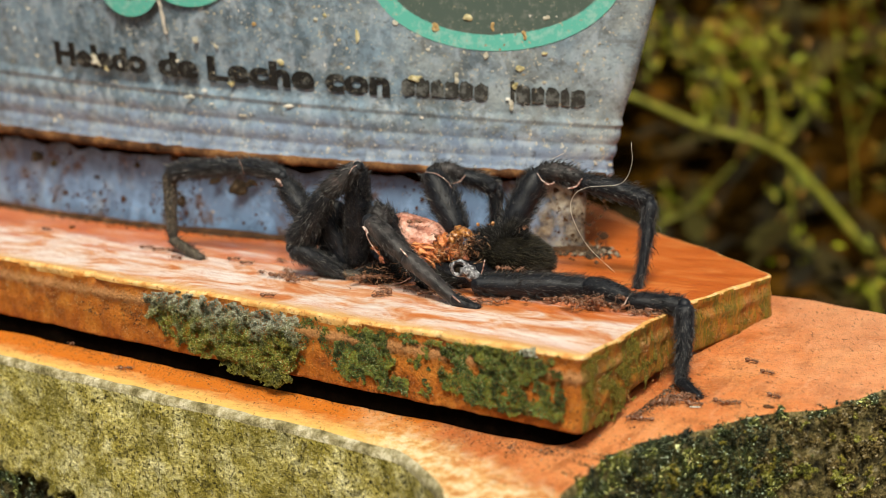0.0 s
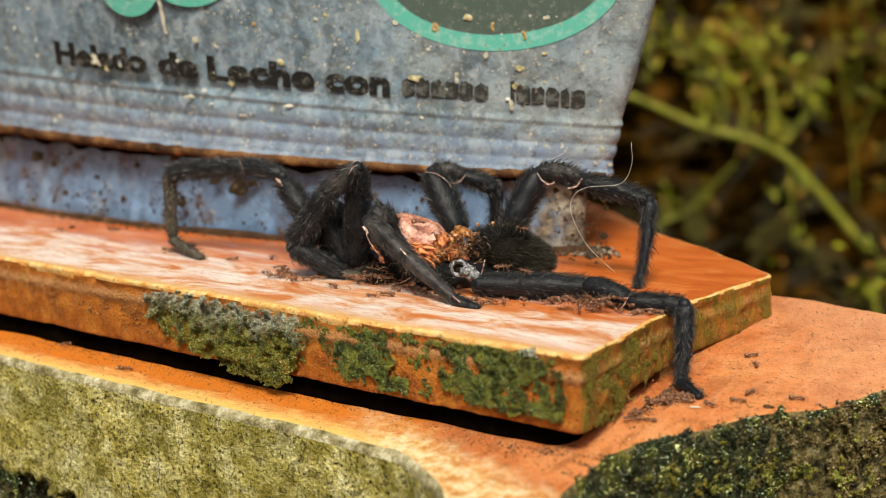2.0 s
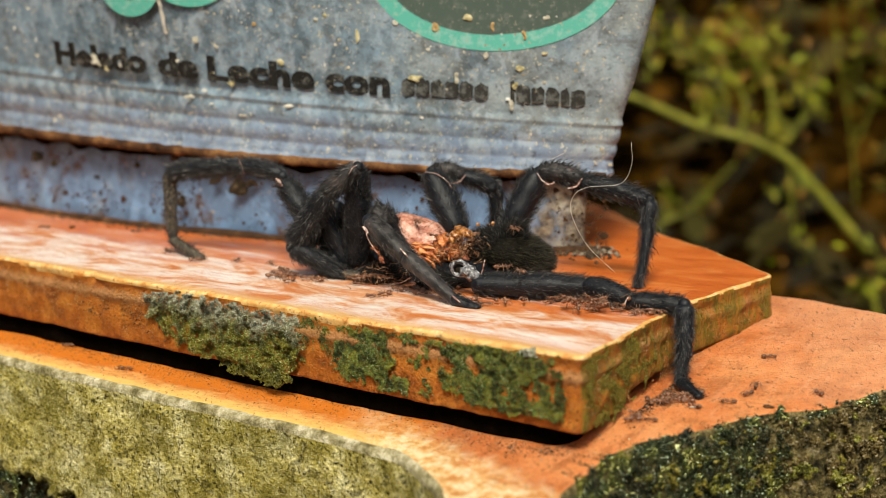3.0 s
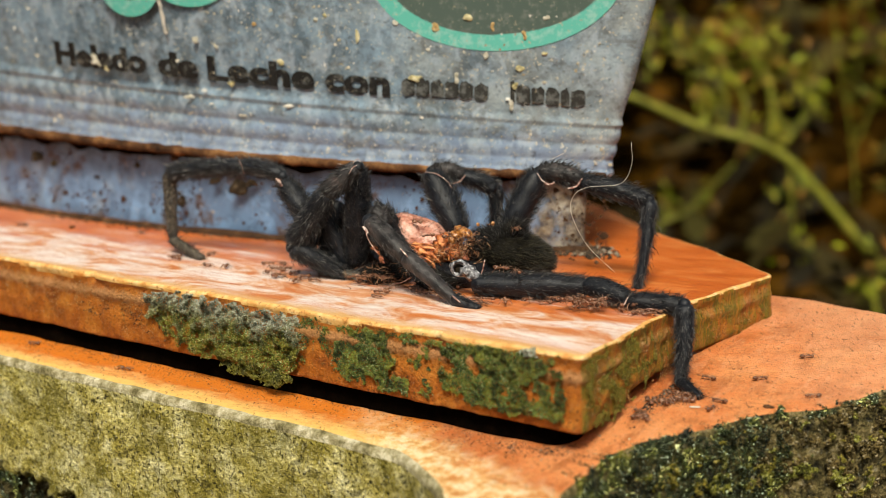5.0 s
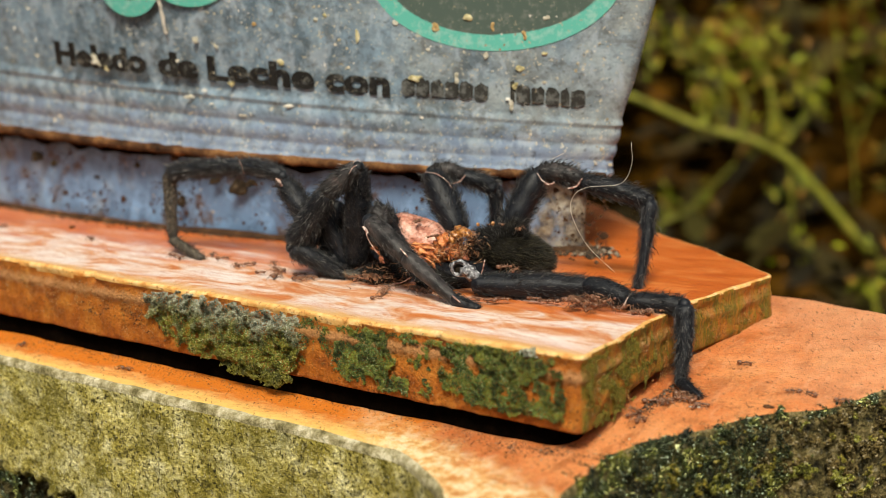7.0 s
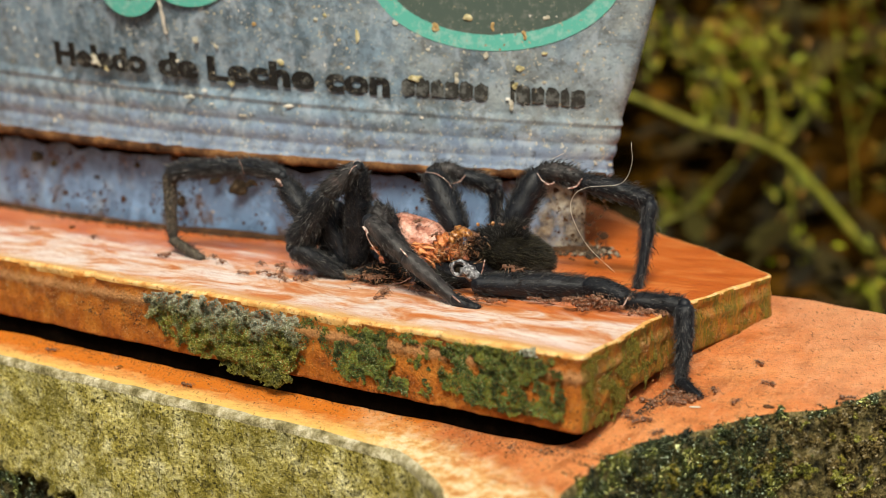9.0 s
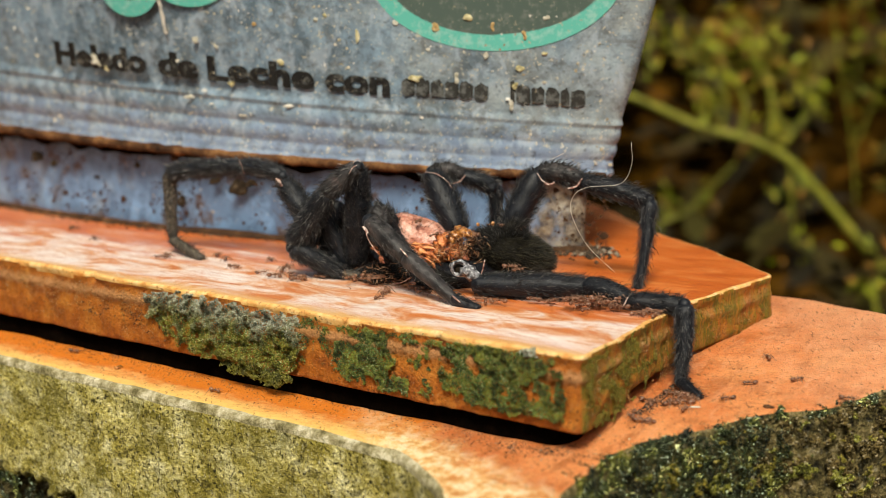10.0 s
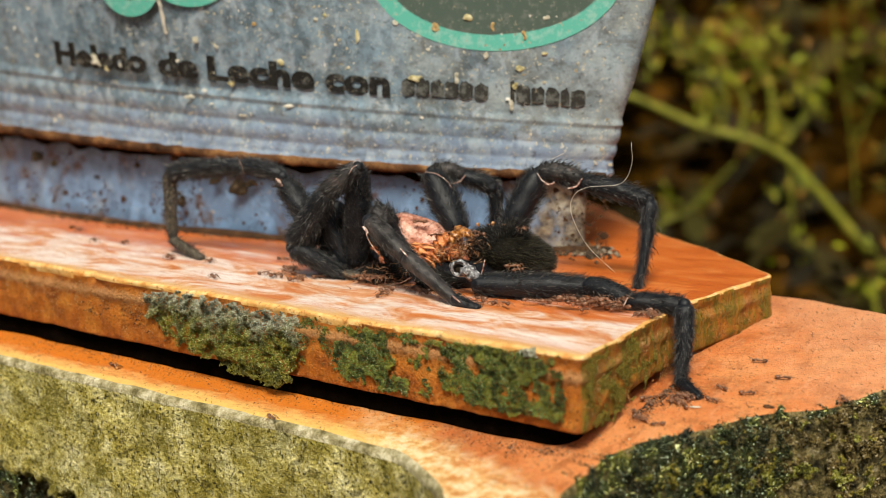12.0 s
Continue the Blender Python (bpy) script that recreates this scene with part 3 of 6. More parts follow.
def build_tile():
    def slot(p, j):
        if j < (2 + (1 if nz(p, 5, 2) > 0.1 else 0) if p.x > 25 and p.y < 330 else 3 + max(0, round(1.0 + 2.4 * nz(p, 14, 2)))):
            return 1
        return 3 if p.x > 25 and p.y < 330 else 2
    levels = [(-0.8, 0.0), (-0.4, -0.06), (-0.1, -0.26), (0.0, -0.65), (-0.1, -1.2)]
    for i in range(19):
        z = -2.0 - i * 0.68
        ridge = 0.55 * math.exp(-((z + 4.6) / 0.9) ** 2) + 0.3 * math.exp(-((z + 9.5) / 1.6) ** 2)
        levels.append((-0.35 + ridge, z))
    levels += [(-0.5, -14.7), (-1.6, TILE_Z)]
    bm = slab_mesh(TILE, 0.8, None, levels, 0.45, slot, 0.7)
    tile = thing("clay_tile", (-60, 380, TILE_Z), "orange clay tile with worn rim and mossy edges", "tile")
    for name, keep, label in (("face", (0,), "orange glazed face, bleached and with painted sky sheen"), ("rim", (1,), "chipped cream-yellow rim"), ("body", (2, 3), "raw clay body, stained with algae")):
        piece = bm.copy()
        bmesh.ops.delete(piece, geom=[f for f in piece.faces if f.material_index not in keep], context="FACES")
        part(name, piece, [M_GLAZE, M_RIM, M_SIDE, M_SIDE_GREEN], tile, label)
    bm.free()


build_tile()


def slab_top(x, y):
    """Height of the plinth's top, which rises a little towards the back."""
    return -19.3 + 0.0558 * (x - 22) + 0.072 * (y - 237) + 1.8 * max(0.0, min(1.0, (x - 27) / 10))


def tile_top(x, y):
    return 0.0


SLAB = [(-215, 392), (-105.1, 310.8), (-70.6, 286.3), (-32.2, 259.9), (-8.8, 242.8), (-2.6, 229.8), (-0.6, 222.3), (3, 196), (14, 197), (19.0, 219.9), (21.7, 223.2), (29.8, 235.0), (38.6, 237.7), (63.3, 247.9), (73.1, 248.0), (87.1, 256.3),
        (103, 266), (114, 284), (101.9, 303.4), (89.8, 315.2), (78.2, 323.3), (73, 345), (53, 415), (20, 500), (-120, 570), (-240, 510)]


def build_slab():
    def slot(p, j):
        if p.x < (3 if p.y < 240 else -3) and p.y < 380:
            # dark mossy stone inside the hollow also stands in for its shade
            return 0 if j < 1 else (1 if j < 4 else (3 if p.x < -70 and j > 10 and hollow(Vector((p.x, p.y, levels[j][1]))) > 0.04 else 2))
        return 0 if j < 2 else (0 if j < 4 and p.x < 20 else 3)
    levels = [(-1.9, 0.0), (-1.3, -0.1), (-0.6, -0.4), (-0.05, -0.9), (0.1, -1.8), (0.1, -3.2)]
    for i in range(36):
        z = -4.2 - i * 0.95
        levels.append((0.0 - 0.01 * i, z))
    levels += [(-2, -62.0), (-2, -152.0)]
    bm = slab_mesh(rounded(SLAB, 3), 0.9, slab_top, levels, 0.42, slot, 0.9)
    plinth = thing("plinth", (-60, 380, -152), "concrete plinth with orange clay top, green with algae", "plinth", kind="structure")
    for name, keep, label in (("top", (0,), "salmon-orange clay top"), ("lip", (1,), "pale cement lip"), ("side", (2, 3), "pitted side, green with algae and moss")):
        piece = bm.copy()
        bmesh.ops.delete(piece, geom=[f for f in piece.faces if f.material_index not in keep], context="FACES")
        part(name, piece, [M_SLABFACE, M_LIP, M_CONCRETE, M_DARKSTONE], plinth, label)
    bm.free()
    # recessed mortar bed that carries the tile; its black stands in for gap shade
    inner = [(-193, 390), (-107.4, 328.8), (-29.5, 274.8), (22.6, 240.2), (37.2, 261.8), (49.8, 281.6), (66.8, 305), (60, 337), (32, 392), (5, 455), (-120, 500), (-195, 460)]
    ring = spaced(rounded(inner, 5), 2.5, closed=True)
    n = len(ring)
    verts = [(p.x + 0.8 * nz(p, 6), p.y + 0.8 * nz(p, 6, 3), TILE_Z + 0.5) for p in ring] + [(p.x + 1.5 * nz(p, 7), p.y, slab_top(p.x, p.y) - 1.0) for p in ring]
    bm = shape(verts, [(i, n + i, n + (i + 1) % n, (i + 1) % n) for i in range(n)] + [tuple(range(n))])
    solo("mortar_bed", bm, M_SHADE_GRIME, label="rough mortar bed under the tile, blackened as gap shade", category="mortar", kind="structure")


build_slab()


# ---- moss: clumps of tiny tufts on the edges ----
def edge_frame(outline, x_from, x_to, y_max):
    pts = spaced([Vector((*p[:2], 0)) for p in outline], 0.5, closed=True)
    return [(p, Vector(((pts[(i + 1) % len(pts)] - p).y, -(pts[(i + 1) % len(pts)] - p).x, 0)).normalized())
            for i, p in enumerate(pts) if x_from <= p.x <= x_to and p.y < y_max]


def inside(poly, x, z):
    hit = False
    for (ax, az), (bx, bz) in zip(poly, poly[1:] + poly[:1]):
        if (az > z) != (bz > z) and x < ax + (z - az) * (bx - ax) / (bz - az):
            hit = not hit
    return hit


def moss(name, outline, poly, y_max, count, size, out, material, label, spikes=0.4, seed=1, ragged=1.0, gaps=-9.0, inset=0.0):
    """Tiny tufts over a patch of a slab's edge; poly: its outline as (x, height)."""
    rnd = random.Random(seed)
    xs, zs = [p[0] for p in poly], [p[1] for p in poly]
    line = edge_frame(outline, min(xs) - 1, max(xs) + 1, y_max)
    verts, faces = [], []
    done = tries = 0
    while done < count and tries < count * 15:
        tries += 1
        p, q = rnd.choice(line)
        p = p + q.cross(Vector((0, 0, 1))) * rnd.uniform(-0.5, 0.5)
        z = rnd.uniform(min(zs) - 1, max(zs) + 1)
        at = Vector((p.x, p.y, z))
        if not inside(poly, p.x + ragged * (1.6 * nz(at, 2.4, seed) + 0.8 * nz(at, 0.8, seed)), z + ragged * (1.6 * nz(at, 2.4, seed + 9) + 0.8 * nz(at, 0.8, seed + 5))):
            continue
        if nz(at, 3.5, seed + 2) + 0.5 * nz(at, 1.2, seed) < gaps:
            continue
        done += 1
        if outline is SLAB:
            at.z += slab_top(p.x, p.y)
        lift = out * (0.5 + 0.9 * nz(at, 2.8, seed + 4) + 0.45 * nz(at, 1.0, seed + 6))
        c = at + q * (lift * rnd.uniform(0.55, 1) - 0.15)
        if inset:
            c -= q * inset * rnd.random() * max(0.0, 0.35 + 1.6 * nz(at, 2.2, seed + 3))
        r = size * rnd.uniform(0.4, 1.25)
        side = q.cross(Vector((0, 0, 1)))
        base = len(verts)
        tip = (q * rnd.uniform(0.2, 1) + Vector((0, 0, rnd.uniform(-0.2, 1))) + side * rnd.uniform(-0.8, 0.8)).normalized()
        e1 = tip.cross(Vector((rnd.uniform(-1, 1), rnd.uniform(-1, 1), 0.3))).normalized()
        e2 = tip.cross(e1)
        long = r * (0.9 + spikes * rnd.random() * 2)
        for k in range(4):
            a = k * math.pi / 2 + rnd.uniform(-0.4, 0.4)
            verts.append(c + (e1 * math.cos(a) + e2 * math.sin(a)) * r * rnd.uniform(0.5, 0.9))
        verts += [c + tip * long, c - tip * r * 0.6]
        for k in range(4):
            faces += [(base + k, base + (k + 1) % 4, base + 4), (base + (k + 1) % 4, base + k, base + 5)]
    solo(name, shape(verts, faces), material, label=label, category="moss", kind="stuff")


moss("moss_patch", TILE, [(-66.5, -2.6), (-60, -0.9), (-30, -1.6), (-28.5, -8), (-33, -17.0), (-39, -17.6), (-48, -15), (-57, -12), (-66, -7.5)], 320, 42000, 0.165, 2.6, M_LICHEN, "thick grey-green lichen and moss cushion on the tile edge", 1.0, 3, 0.9)
moss("moss_patch", TILE, [(-27.5, -1.6), (-22, -1.4), (-22, -5), (-26, -4.6)], 320, 500, 0.24, 0.5, M_MOSS, "sparse moss crust on the tile edge", 0.5, 4, 1.4, 0.0)
moss("moss_patch", TILE, [(-21.5, -2.2), (-11, -1.6), (-9.5, -8), (-11, -12.5), (-16, -13.2), (-22, -11.5)], 320, 11000, 0.16, 1.0, M_MOSS, "small green moss patch on the tile edge", 1.1, 5, 0.7, -0.35)
moss("moss_patch", TILE, [(-13, -10), (-3, -9.6), (-2.6, -13), (-12, -13.6)], 320, 1700, 0.19, 0.7, M_MOSS, "small dark moss patch on the tile edge", 0.5, 6, 1.2, -0.1)
moss("moss_patch", TILE, [(-9, -2), (-3, -1.6), (-3.5, -6.5), (-6, -8)], 320, 420, 0.24, 0.5, M_MOSS, "sparse moss crust on the tile edge", 0.5, 16, 1.5, 0.0)
moss("moss_patch", TILE, [(-0.8, -1.8), (10, -1.2), (18.5, -1.6), (22.2, -4.2), (22.0, -12.6), (14, -13.2), (6, -12.4), (-0.5, -10.4)], 262, 20000, 0.16, 1.3, M_MOSS, "dark green moss patch on the tile edge", 1.1, 7, 0.8, -0.4)
moss("moss_patch", TILE, [(13.5, -1.4), (17.5, -1.4), (17.0, 0.3), (15.0, 0.5)], 262, 420, 0.22, 0.9, M_LICHEN, "grey lichen tuft on the tile rim", 0.4, 17, 0.3)
moss("moss_patch", TILE, [(26.0, -1), (34, -0.8), (43, -1.5), (43, -8), (38, -14), (27, -14.8)], 268, 7000, 0.16, 0.5, M_OLIVE, "thin olive moss film on the tile end", 0.4, 8, 1.2, 0.0)
moss("dark_moss", SLAB, [(18, -1.2), (40, -0.8), (66, -1.0), (66, -14), (58, -26), (40, -34), (18, -34)], 300, 46000, 0.21, 2.2, M_DARKMOSS, "dark moss carpet on the plinth side", 0.6, 9, 1.2, -0.8)
moss("dark_moss", SLAB, [(62, -0.6), (105, -0.6), (105, -34), (50, -34)], 300, 9000, 0.4, 1.6, M_BROWNMOSS, "patchy brown-green moss on the plinth side", 0.5, 19, 1.2, 0.12)
moss("dark_moss", SLAB, [(30, -2.2), (50, -2.2), (66, -2.2), (88, -1.8), (88, -0.1), (66, 0.2), (50, 0.1), (36, 0.0)], 300, 2600, 0.24, 0.8, M_DARKMOSS, "ragged dark moss fringe along the plinth rim", 1.8, 10, 0.9, 0.12)

moss("moss_patch", SLAB, [(20.5, -6), (24, 0.1), (36, 0.4), (37, -2.6), (30, -4.5), (25, -9)], 300, 2600, 0.24, 1.0, M_LICHEN, "pale grey-green lichen on the plinth rim", 0.6, 20, 0.9, -0.1)
moss("dark_moss", SLAB, [(-119, -30), (-92, -28), (-84, -38), (-119, -44)], 330, 2600, 0.26, 0.8, M_DARKMOSS, "dark moss round the hollow in the plinth side", 0.8, 23, 1.4, 0.05)
moss("dark_moss", SLAB, [(24, -2.0), (88, -1.8), (88, -0.1), (36, -0.1), (24, -0.1)], 300, 5600, 0.22, 0.6, M_DARKMOSS, "black moss creeping over the plinth rim", 1.2, 33, 0.5, 0.0, 6.5)
moss("moss_patch", SLAB, [(34, -3), (60, -3), (84, -3), (84, -26), (60, -20), (40, -16)], 300, 5200, 0.26, 2.4, M_LICHEN, "pale grey-green lichen tufts among the dark moss", 0.8, 34, 1.3, 0.42)
moss("moss_patch", SLAB, [(30, -2), (96, -2), (96, -30), (30, -30)], 300, 3000, 0.3, 2.6, M_OLIVE, "olive moss tufts among the dark moss", 0.8, 35, 1.3, 0.45)
moss("moss_patch", TILE, [(-31, -1.2), (22, -1.0), (22, -2.6), (-31, -3.2)], 320, 2600, 0.17, 0.5, M_MOSS, "thin dark moss line under the tile rim", 0.5, 36, 0.8, 0.0)
moss("moss_patch", TILE, [(-33, -2), (-21, -2), (-21, -9), (-27, -11), (-33, -9)], 320, 1100, 0.2, 0.6, M_MOSS, "scattered moss tufts on the tile edge", 0.5, 37, 1.2, 0.12)
moss("moss_patch", TILE, [(-84, -6.5), (-64, -4.5), (-58, -12.5), (-66, -13.5), (-86, -10)], 345, 240, 0.22, 0.4, M_CRUMB, "dark grit and dirt on the tile edge", 0.3, 38, 1.6, -0.25)
moss("clay_grit", TILE, [(-112, -3), (-66, -3.5), (-64, -13), (-112, -12)], 345, 2600, 0.13, 0.15, M_GRIT, "sandy clay grit on the tile edge", 0.3, 21, 1.2, 0.08)
moss("clay_grit", TILE, [(26, -2.5), (75, -2.5), (75, -13), (27, -14)], 312, 2200, 0.15, 0.2, M_GRIT, "sandy clay grit on the tile end", 0.3, 22, 1.2, 0.1)


# ---- plastic tub ----
def tub_front(x):
    return 329.5 + 0.00239 * (40 - x) ** 2


def tub_lip(x):
    return 20.2 - 0.028 * (max(-180, min(50, x)) - 10)


def tub_outline():
    pts = [(x, tub_front(x)) for x in range(-190, 37, 4)]
    pts += [(38.5, 329.6), (40.6, 330.4), (41.5, 332), (41.5, 335), (38.5, 365), (33, 400), (30, 440), (20, 462), (0, 472), (-80, 480), (-160, 500), (-195, 500), (-205, 490), (-203, 470)]
    return [Vector((*p, 0)) for p in pts]


def tub_point(x, z, lift=0.0):
    push = 0.12 * (z - tub_lip(x)) / (1 + 0.0022 * (10 - x))
    return Vector((x, tub_front(x / (1 + 1.7 * push / 41.5)) - push - lift, z))


def tub_rings(levels):
    """levels: (push outward, z as a function of x)."""
    out = spaced(tub_outline(), 2.0, closed=True)
    n = len(out)
    verts, faces = [], []
    for push, zf in levels:
        for i, p in enumerate(out):
            ahead = max(-1.0, min(1.0, 1 - (p.y - tub_front(min(p.x, 40))) / 12))
            verts.append((p.x + 1.7 * push * max(-1.0, min(1.0, p.x / 41.5)), p.y - push * ahead, zf(p.x)))
    for j in range(len(levels) - 1):
        for i in range(n):
            a, b = j * n + i, j * n + (i + 1) % n
            faces.append((a, b, b + n, a + n))
    return verts, faces, n


def strip_on_tub(pts_in, pts_out, lift):
    """A printed band between two lines of (x, z) on the tub's front."""
    n = len(pts_in)
    verts = [tub_point(x, z, lift) for x, z in pts_in] + [tub_point(x, z, lift) for x, z in pts_out]
    faces = [(i, i + 1, n + i + 1, n + i) for i in range(n - 1)]
    bm = shape(verts, faces)
    bmesh.ops.recalc_face_normals(bm, faces=bm.faces)
    return bm


def printed_word(tub, text, x0, x1, cap, bold):
    cu = bpy.data.curves.new("word", "FONT")
    cu.body, cu.size, cu.offset, cu.resolution_u = text, 1.0, bold, 3
    ob = bpy.data.objects.new("word", cu)
    scene.collection.objects.link(ob)
    bpy.context.view_layer.update()
    me = bpy.data.meshes.new_from_object(ob.evaluated_get(bpy.context.evaluated_depsgraph_get()))
    bm = bmesh.new()
    bm.from_mesh(me)
    bpy.data.objects.remove(ob)
    bpy.data.meshes.remove(me)
    xs = [v.co.x for v in bm.verts]
    lo, hi = min(xs), max(xs)
    for v in bm.verts:
        x = x0 + (v.co.x - lo) / (hi - lo) * (x1 - x0)
        z = text_line(x) + v.co.y / 0.73 * cap
        v.co = tub_point(x, z, 0.12)
    part("lettering", bm, M_INK, tub, "flaking black printed word", smooth=False)


def text_line(x):
    return 40.2 - 0.06 * (x + 31)


def build_tub():
    tub = thing("plastic_tub", (-60, 400, 0), "weathered grey plastic ice cream tub with faded print", "tub")
    lv = [(-3.4, lambda x: 0.0), (-3.2, lambda x: 1.2)]
    for i in range(9):
        lv.append((-3.4 + 0.02 * i, lambda x, f=(i + 1) / 9: 1.2 + f * (tub_lip(x) + 1.2)))
    v, f, n = tub_rings(lv)
    part("base", shape(v, f), M_TUBBASE, tub, "chalky blue recessed foot with brown stains")
    lv = [(-3.6, lambda x: tub_lip(x) + 1.6), (-0.5, lambda x: tub_lip(x) + 0.3), (0.15, lambda x: tub_lip(x) - 0.1), (0.5, lambda x: tub_lip(x) + 0.5), (0.35, lambda x: tub_lip(x) + 1.4)]
    for i in range(1, 42):
        h = 1.4 + i * 0.42
        ridge = 0.38 * abs(math.sin(h * math.pi / 4.2)) ** 0.6 if h < 13.5 else 0.38 * max(0, 1 - (h - 13.5) / 1.5)
        lv.append((0.12 * h + ridge - 0.38, lambda x, h=h: tub_lip(x) + h * (1 + 0.0022 * (10 - max(-180, min(50, x))))))
    for i in range(1, 12):
        h = 18.62 + i * 6
        lv.append((0.12 * h, lambda x, h=h: tub_lip(x) + h * (1 + 0.0022 * (10 - max(-180, min(50, x))))))
    lv += [(0.12 * 84 - 1.5, lambda x: tub_lip(x) + 84), (0.12 * 20 - 1.5, lambda x: tub_lip(x) + 20), (-2.0, lambda x: tub_lip(x) + 2)]
    v, f, n = tub_rings(lv)
    f.append(tuple(range((len(lv) - 1) * n, len(lv) * n)))
    part("body", shape(v, f), M_TUB, tub, "grey dirt-specked wall with ribs along the bottom")
    # rusty grime along the lip
    line = [(x, tub_lip(x)) for x in range(-150, 41, 2)]
    vs, fs = tube_data([tub_point(x, z + 0.1 + 0.25 * nz((x, 0, 0), 5), 0.1 + 0.2 * nz((x, 3, 0), 4)) for x, z in line], [(1.15 + 0.003 * -x) + 0.55 * nz((x, 0, 9), 3) for x, z in line], 8)
    part("grime_and_shade", shape(vs, fs), M_RUSTLINE, tub, "brown mud along the bottom lip")
    # dark tube under the lip: dirt plus the shade the lip casts
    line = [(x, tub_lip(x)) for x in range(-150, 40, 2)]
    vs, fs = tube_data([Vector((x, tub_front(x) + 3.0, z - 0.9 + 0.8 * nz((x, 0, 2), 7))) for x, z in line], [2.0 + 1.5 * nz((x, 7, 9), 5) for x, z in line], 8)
    part("grime_and_shade", shape(vs, fs), M_SHADE_GRIME, tub, "black dirt and painted shade under the lip")
    # print: rings and words
    def ring(cx, cz, rx, rz, w, a0, a1, material, label, lift=0.1):
        a = [radians(a0 + (a1 - a0) * i / 64) for i in range(65)]
        o = [(cx + rx * math.cos(t), cz + rz * math.sin(t)) for t in a]
        i = [(cx + (rx - w) * math.cos(t), cz + (rz - w) * math.sin(t)) for t in a]
        part("printed_ring", strip_on_tub(o, i, lift), material, tub, label, smooth=False)
    def disc(cx, cz, rx, rz, material, label, lift=0.08):
        a = [2 * math.pi * i / 64 for i in range(65)]
        verts = [tub_point(cx + rx * k / 10 * math.cos(t), cz + rz * k / 10 * math.sin(t), lift) for k in range(11) for t in a]
        faces = [(k * 65 + i, k * 65 + i + 1, k * 65 + i + 66, k * 65 + i + 65) for k in range(10) for i in range(64)]
        part("printed_disc", shape(verts, faces), material, tub, label, smooth=False)
    ring(12.4, 69, 30.4, 19, 4.0, 0, 360, M_TEAL, "faded teal printed ring")
    disc(12.4, 69, 26.6, 15.2, M_DARKPRINT, "dark green printed field", 0.1)
    ring(-80.5, 66, 8.6, 8.5, 4.2, 0, 360, M_TEAL, "faded teal printed ring")
    disc(-80.5, 66, 4.6, 4.4, M_INK, "black printed dot", 0.06)
    ring(-63.5, 67.5, 11, 7.4, 4, 0, 360, M_TEAL, "faded teal printed ring", 0.12)
    for word, x0, x1, bold in (("Helado", -105.4, -77.5, 0.055), ("de", -74.3, -62.8, 0.055), ("Leche", -60.3, -32, 0.045), ("con", -29.3, -13, 0.045)):
        printed_word(tub, word, x0, x1, 6.0, bold)
    rnd = random.Random(4)
    for x0, widths in ((-10.2, (3.4, 3.3, 3.2, 3.3, 3.3, 3.4)), (16.2, (1.2, 3.4, 3.2, 3.3, 2.2, 3.4))):
        x = x0
        for i, w in enumerate(widths):
            lo, hi = text_line(x), text_line(x) + (5.8 if w < 2 else 4.5)
            tops = [(x + w * k / 6, hi + rnd.uniform(-0.5, 0.35) - 0.9 * abs(k / 3 - 1) ** 3) for k in range(7)]
            lows = [(x + w * k / 6 + rnd.uniform(-0.15, 0.15), lo + rnd.uniform(-0.3, 0.5) + 0.6 * abs(k / 3 - 1) ** 3) for k in range(7)]
            part("print_bar", strip_on_tub(tops, lows, 0.12), M_FADEDINK, tub, "smudged unreadable letter", smooth=False)
            x += w + 0.25
    a = [(-73.2 + 0.03 * k * k * 0.05, 66 - 0.8 * k) for k in range(17)]
    part("smear", strip_on_tub([(x + 1.4 * k / 16, z) for k, (x, z) in enumerate(a)], [(x + 1.4 * k / 16 + 0.9 + 0.5 * nz((k, 0, 0), 3), z) for k, (x, z) in enumerate(a)], 0.14), M_FIBRE, tub, "thin chalky drip mark", smooth=False)
    # dried mud specks and a drip
    verts, faces = [], []
    for i in range(3600):
        x, z = rnd.uniform(-140, 41), rnd.uniform(22, 74)
        if rnd.random() > 0.1 + 0.5 * (x + 140) / 186 + 1.3 * nz((x, 0, z), 11) or z < tub_lip(x) + 2:
            continue
        r = rnd.uniform(0.06, 0.24) * (2.2 if rnd.random() < 0.06 else 1)
        c = tub_point(x, z, 0.05)
        b = len(verts)
        verts += [c + Vector((r * math.cos(k * 1.0472) * rnd.uniform(0.4, 1.7), -0.02, r * math.sin(k * 1.0472) * rnd.uniform(0.4, 1.4))) for k in range(6)] + [c + Vector((0, -r * 0.25, 0))]
        faces += [(b + k, b + (k + 1) % 6, b + 6) for k in range(6)]
    part("mud_specks", shape(verts, faces), plain("dry_mud", [(0.36, (0.3, 0.24, 0.14)), (0.5, (0.52, 0.47, 0.35)), (0.64, (0.78, 0.76, 0.7))], 5, 0.9), tub, "dried pale mud specks")
    verts, faces = [], []
    for i in range(1300):
        x, f = rnd.uniform(-140, 41), rnd.random()
        if nz((x, f * 20, 0), 9, 2) + (0.8 if x > 22 else 0) + 0.9 * max(0, f - 0.72) < 0.12:
            continue
        z = 1 + f * (tub_lip(x) - 1)
        r = rnd.uniform(0.15, 0.5) * (2.4 if rnd.random() < 0.05 else 1)
        c = Vector((x, tub_front(x) + 3.25, z))
        b = len(verts)
        verts += [c + Vector((r * math.cos(k * 1.0472) * rnd.uniform(0.6, 1.3), -0.05, r * math.sin(k * 1.0472) * rnd.uniform(0.6, 1.3))) for k in range(6)] + [c + Vector((0, -r * 0.5, 0))]
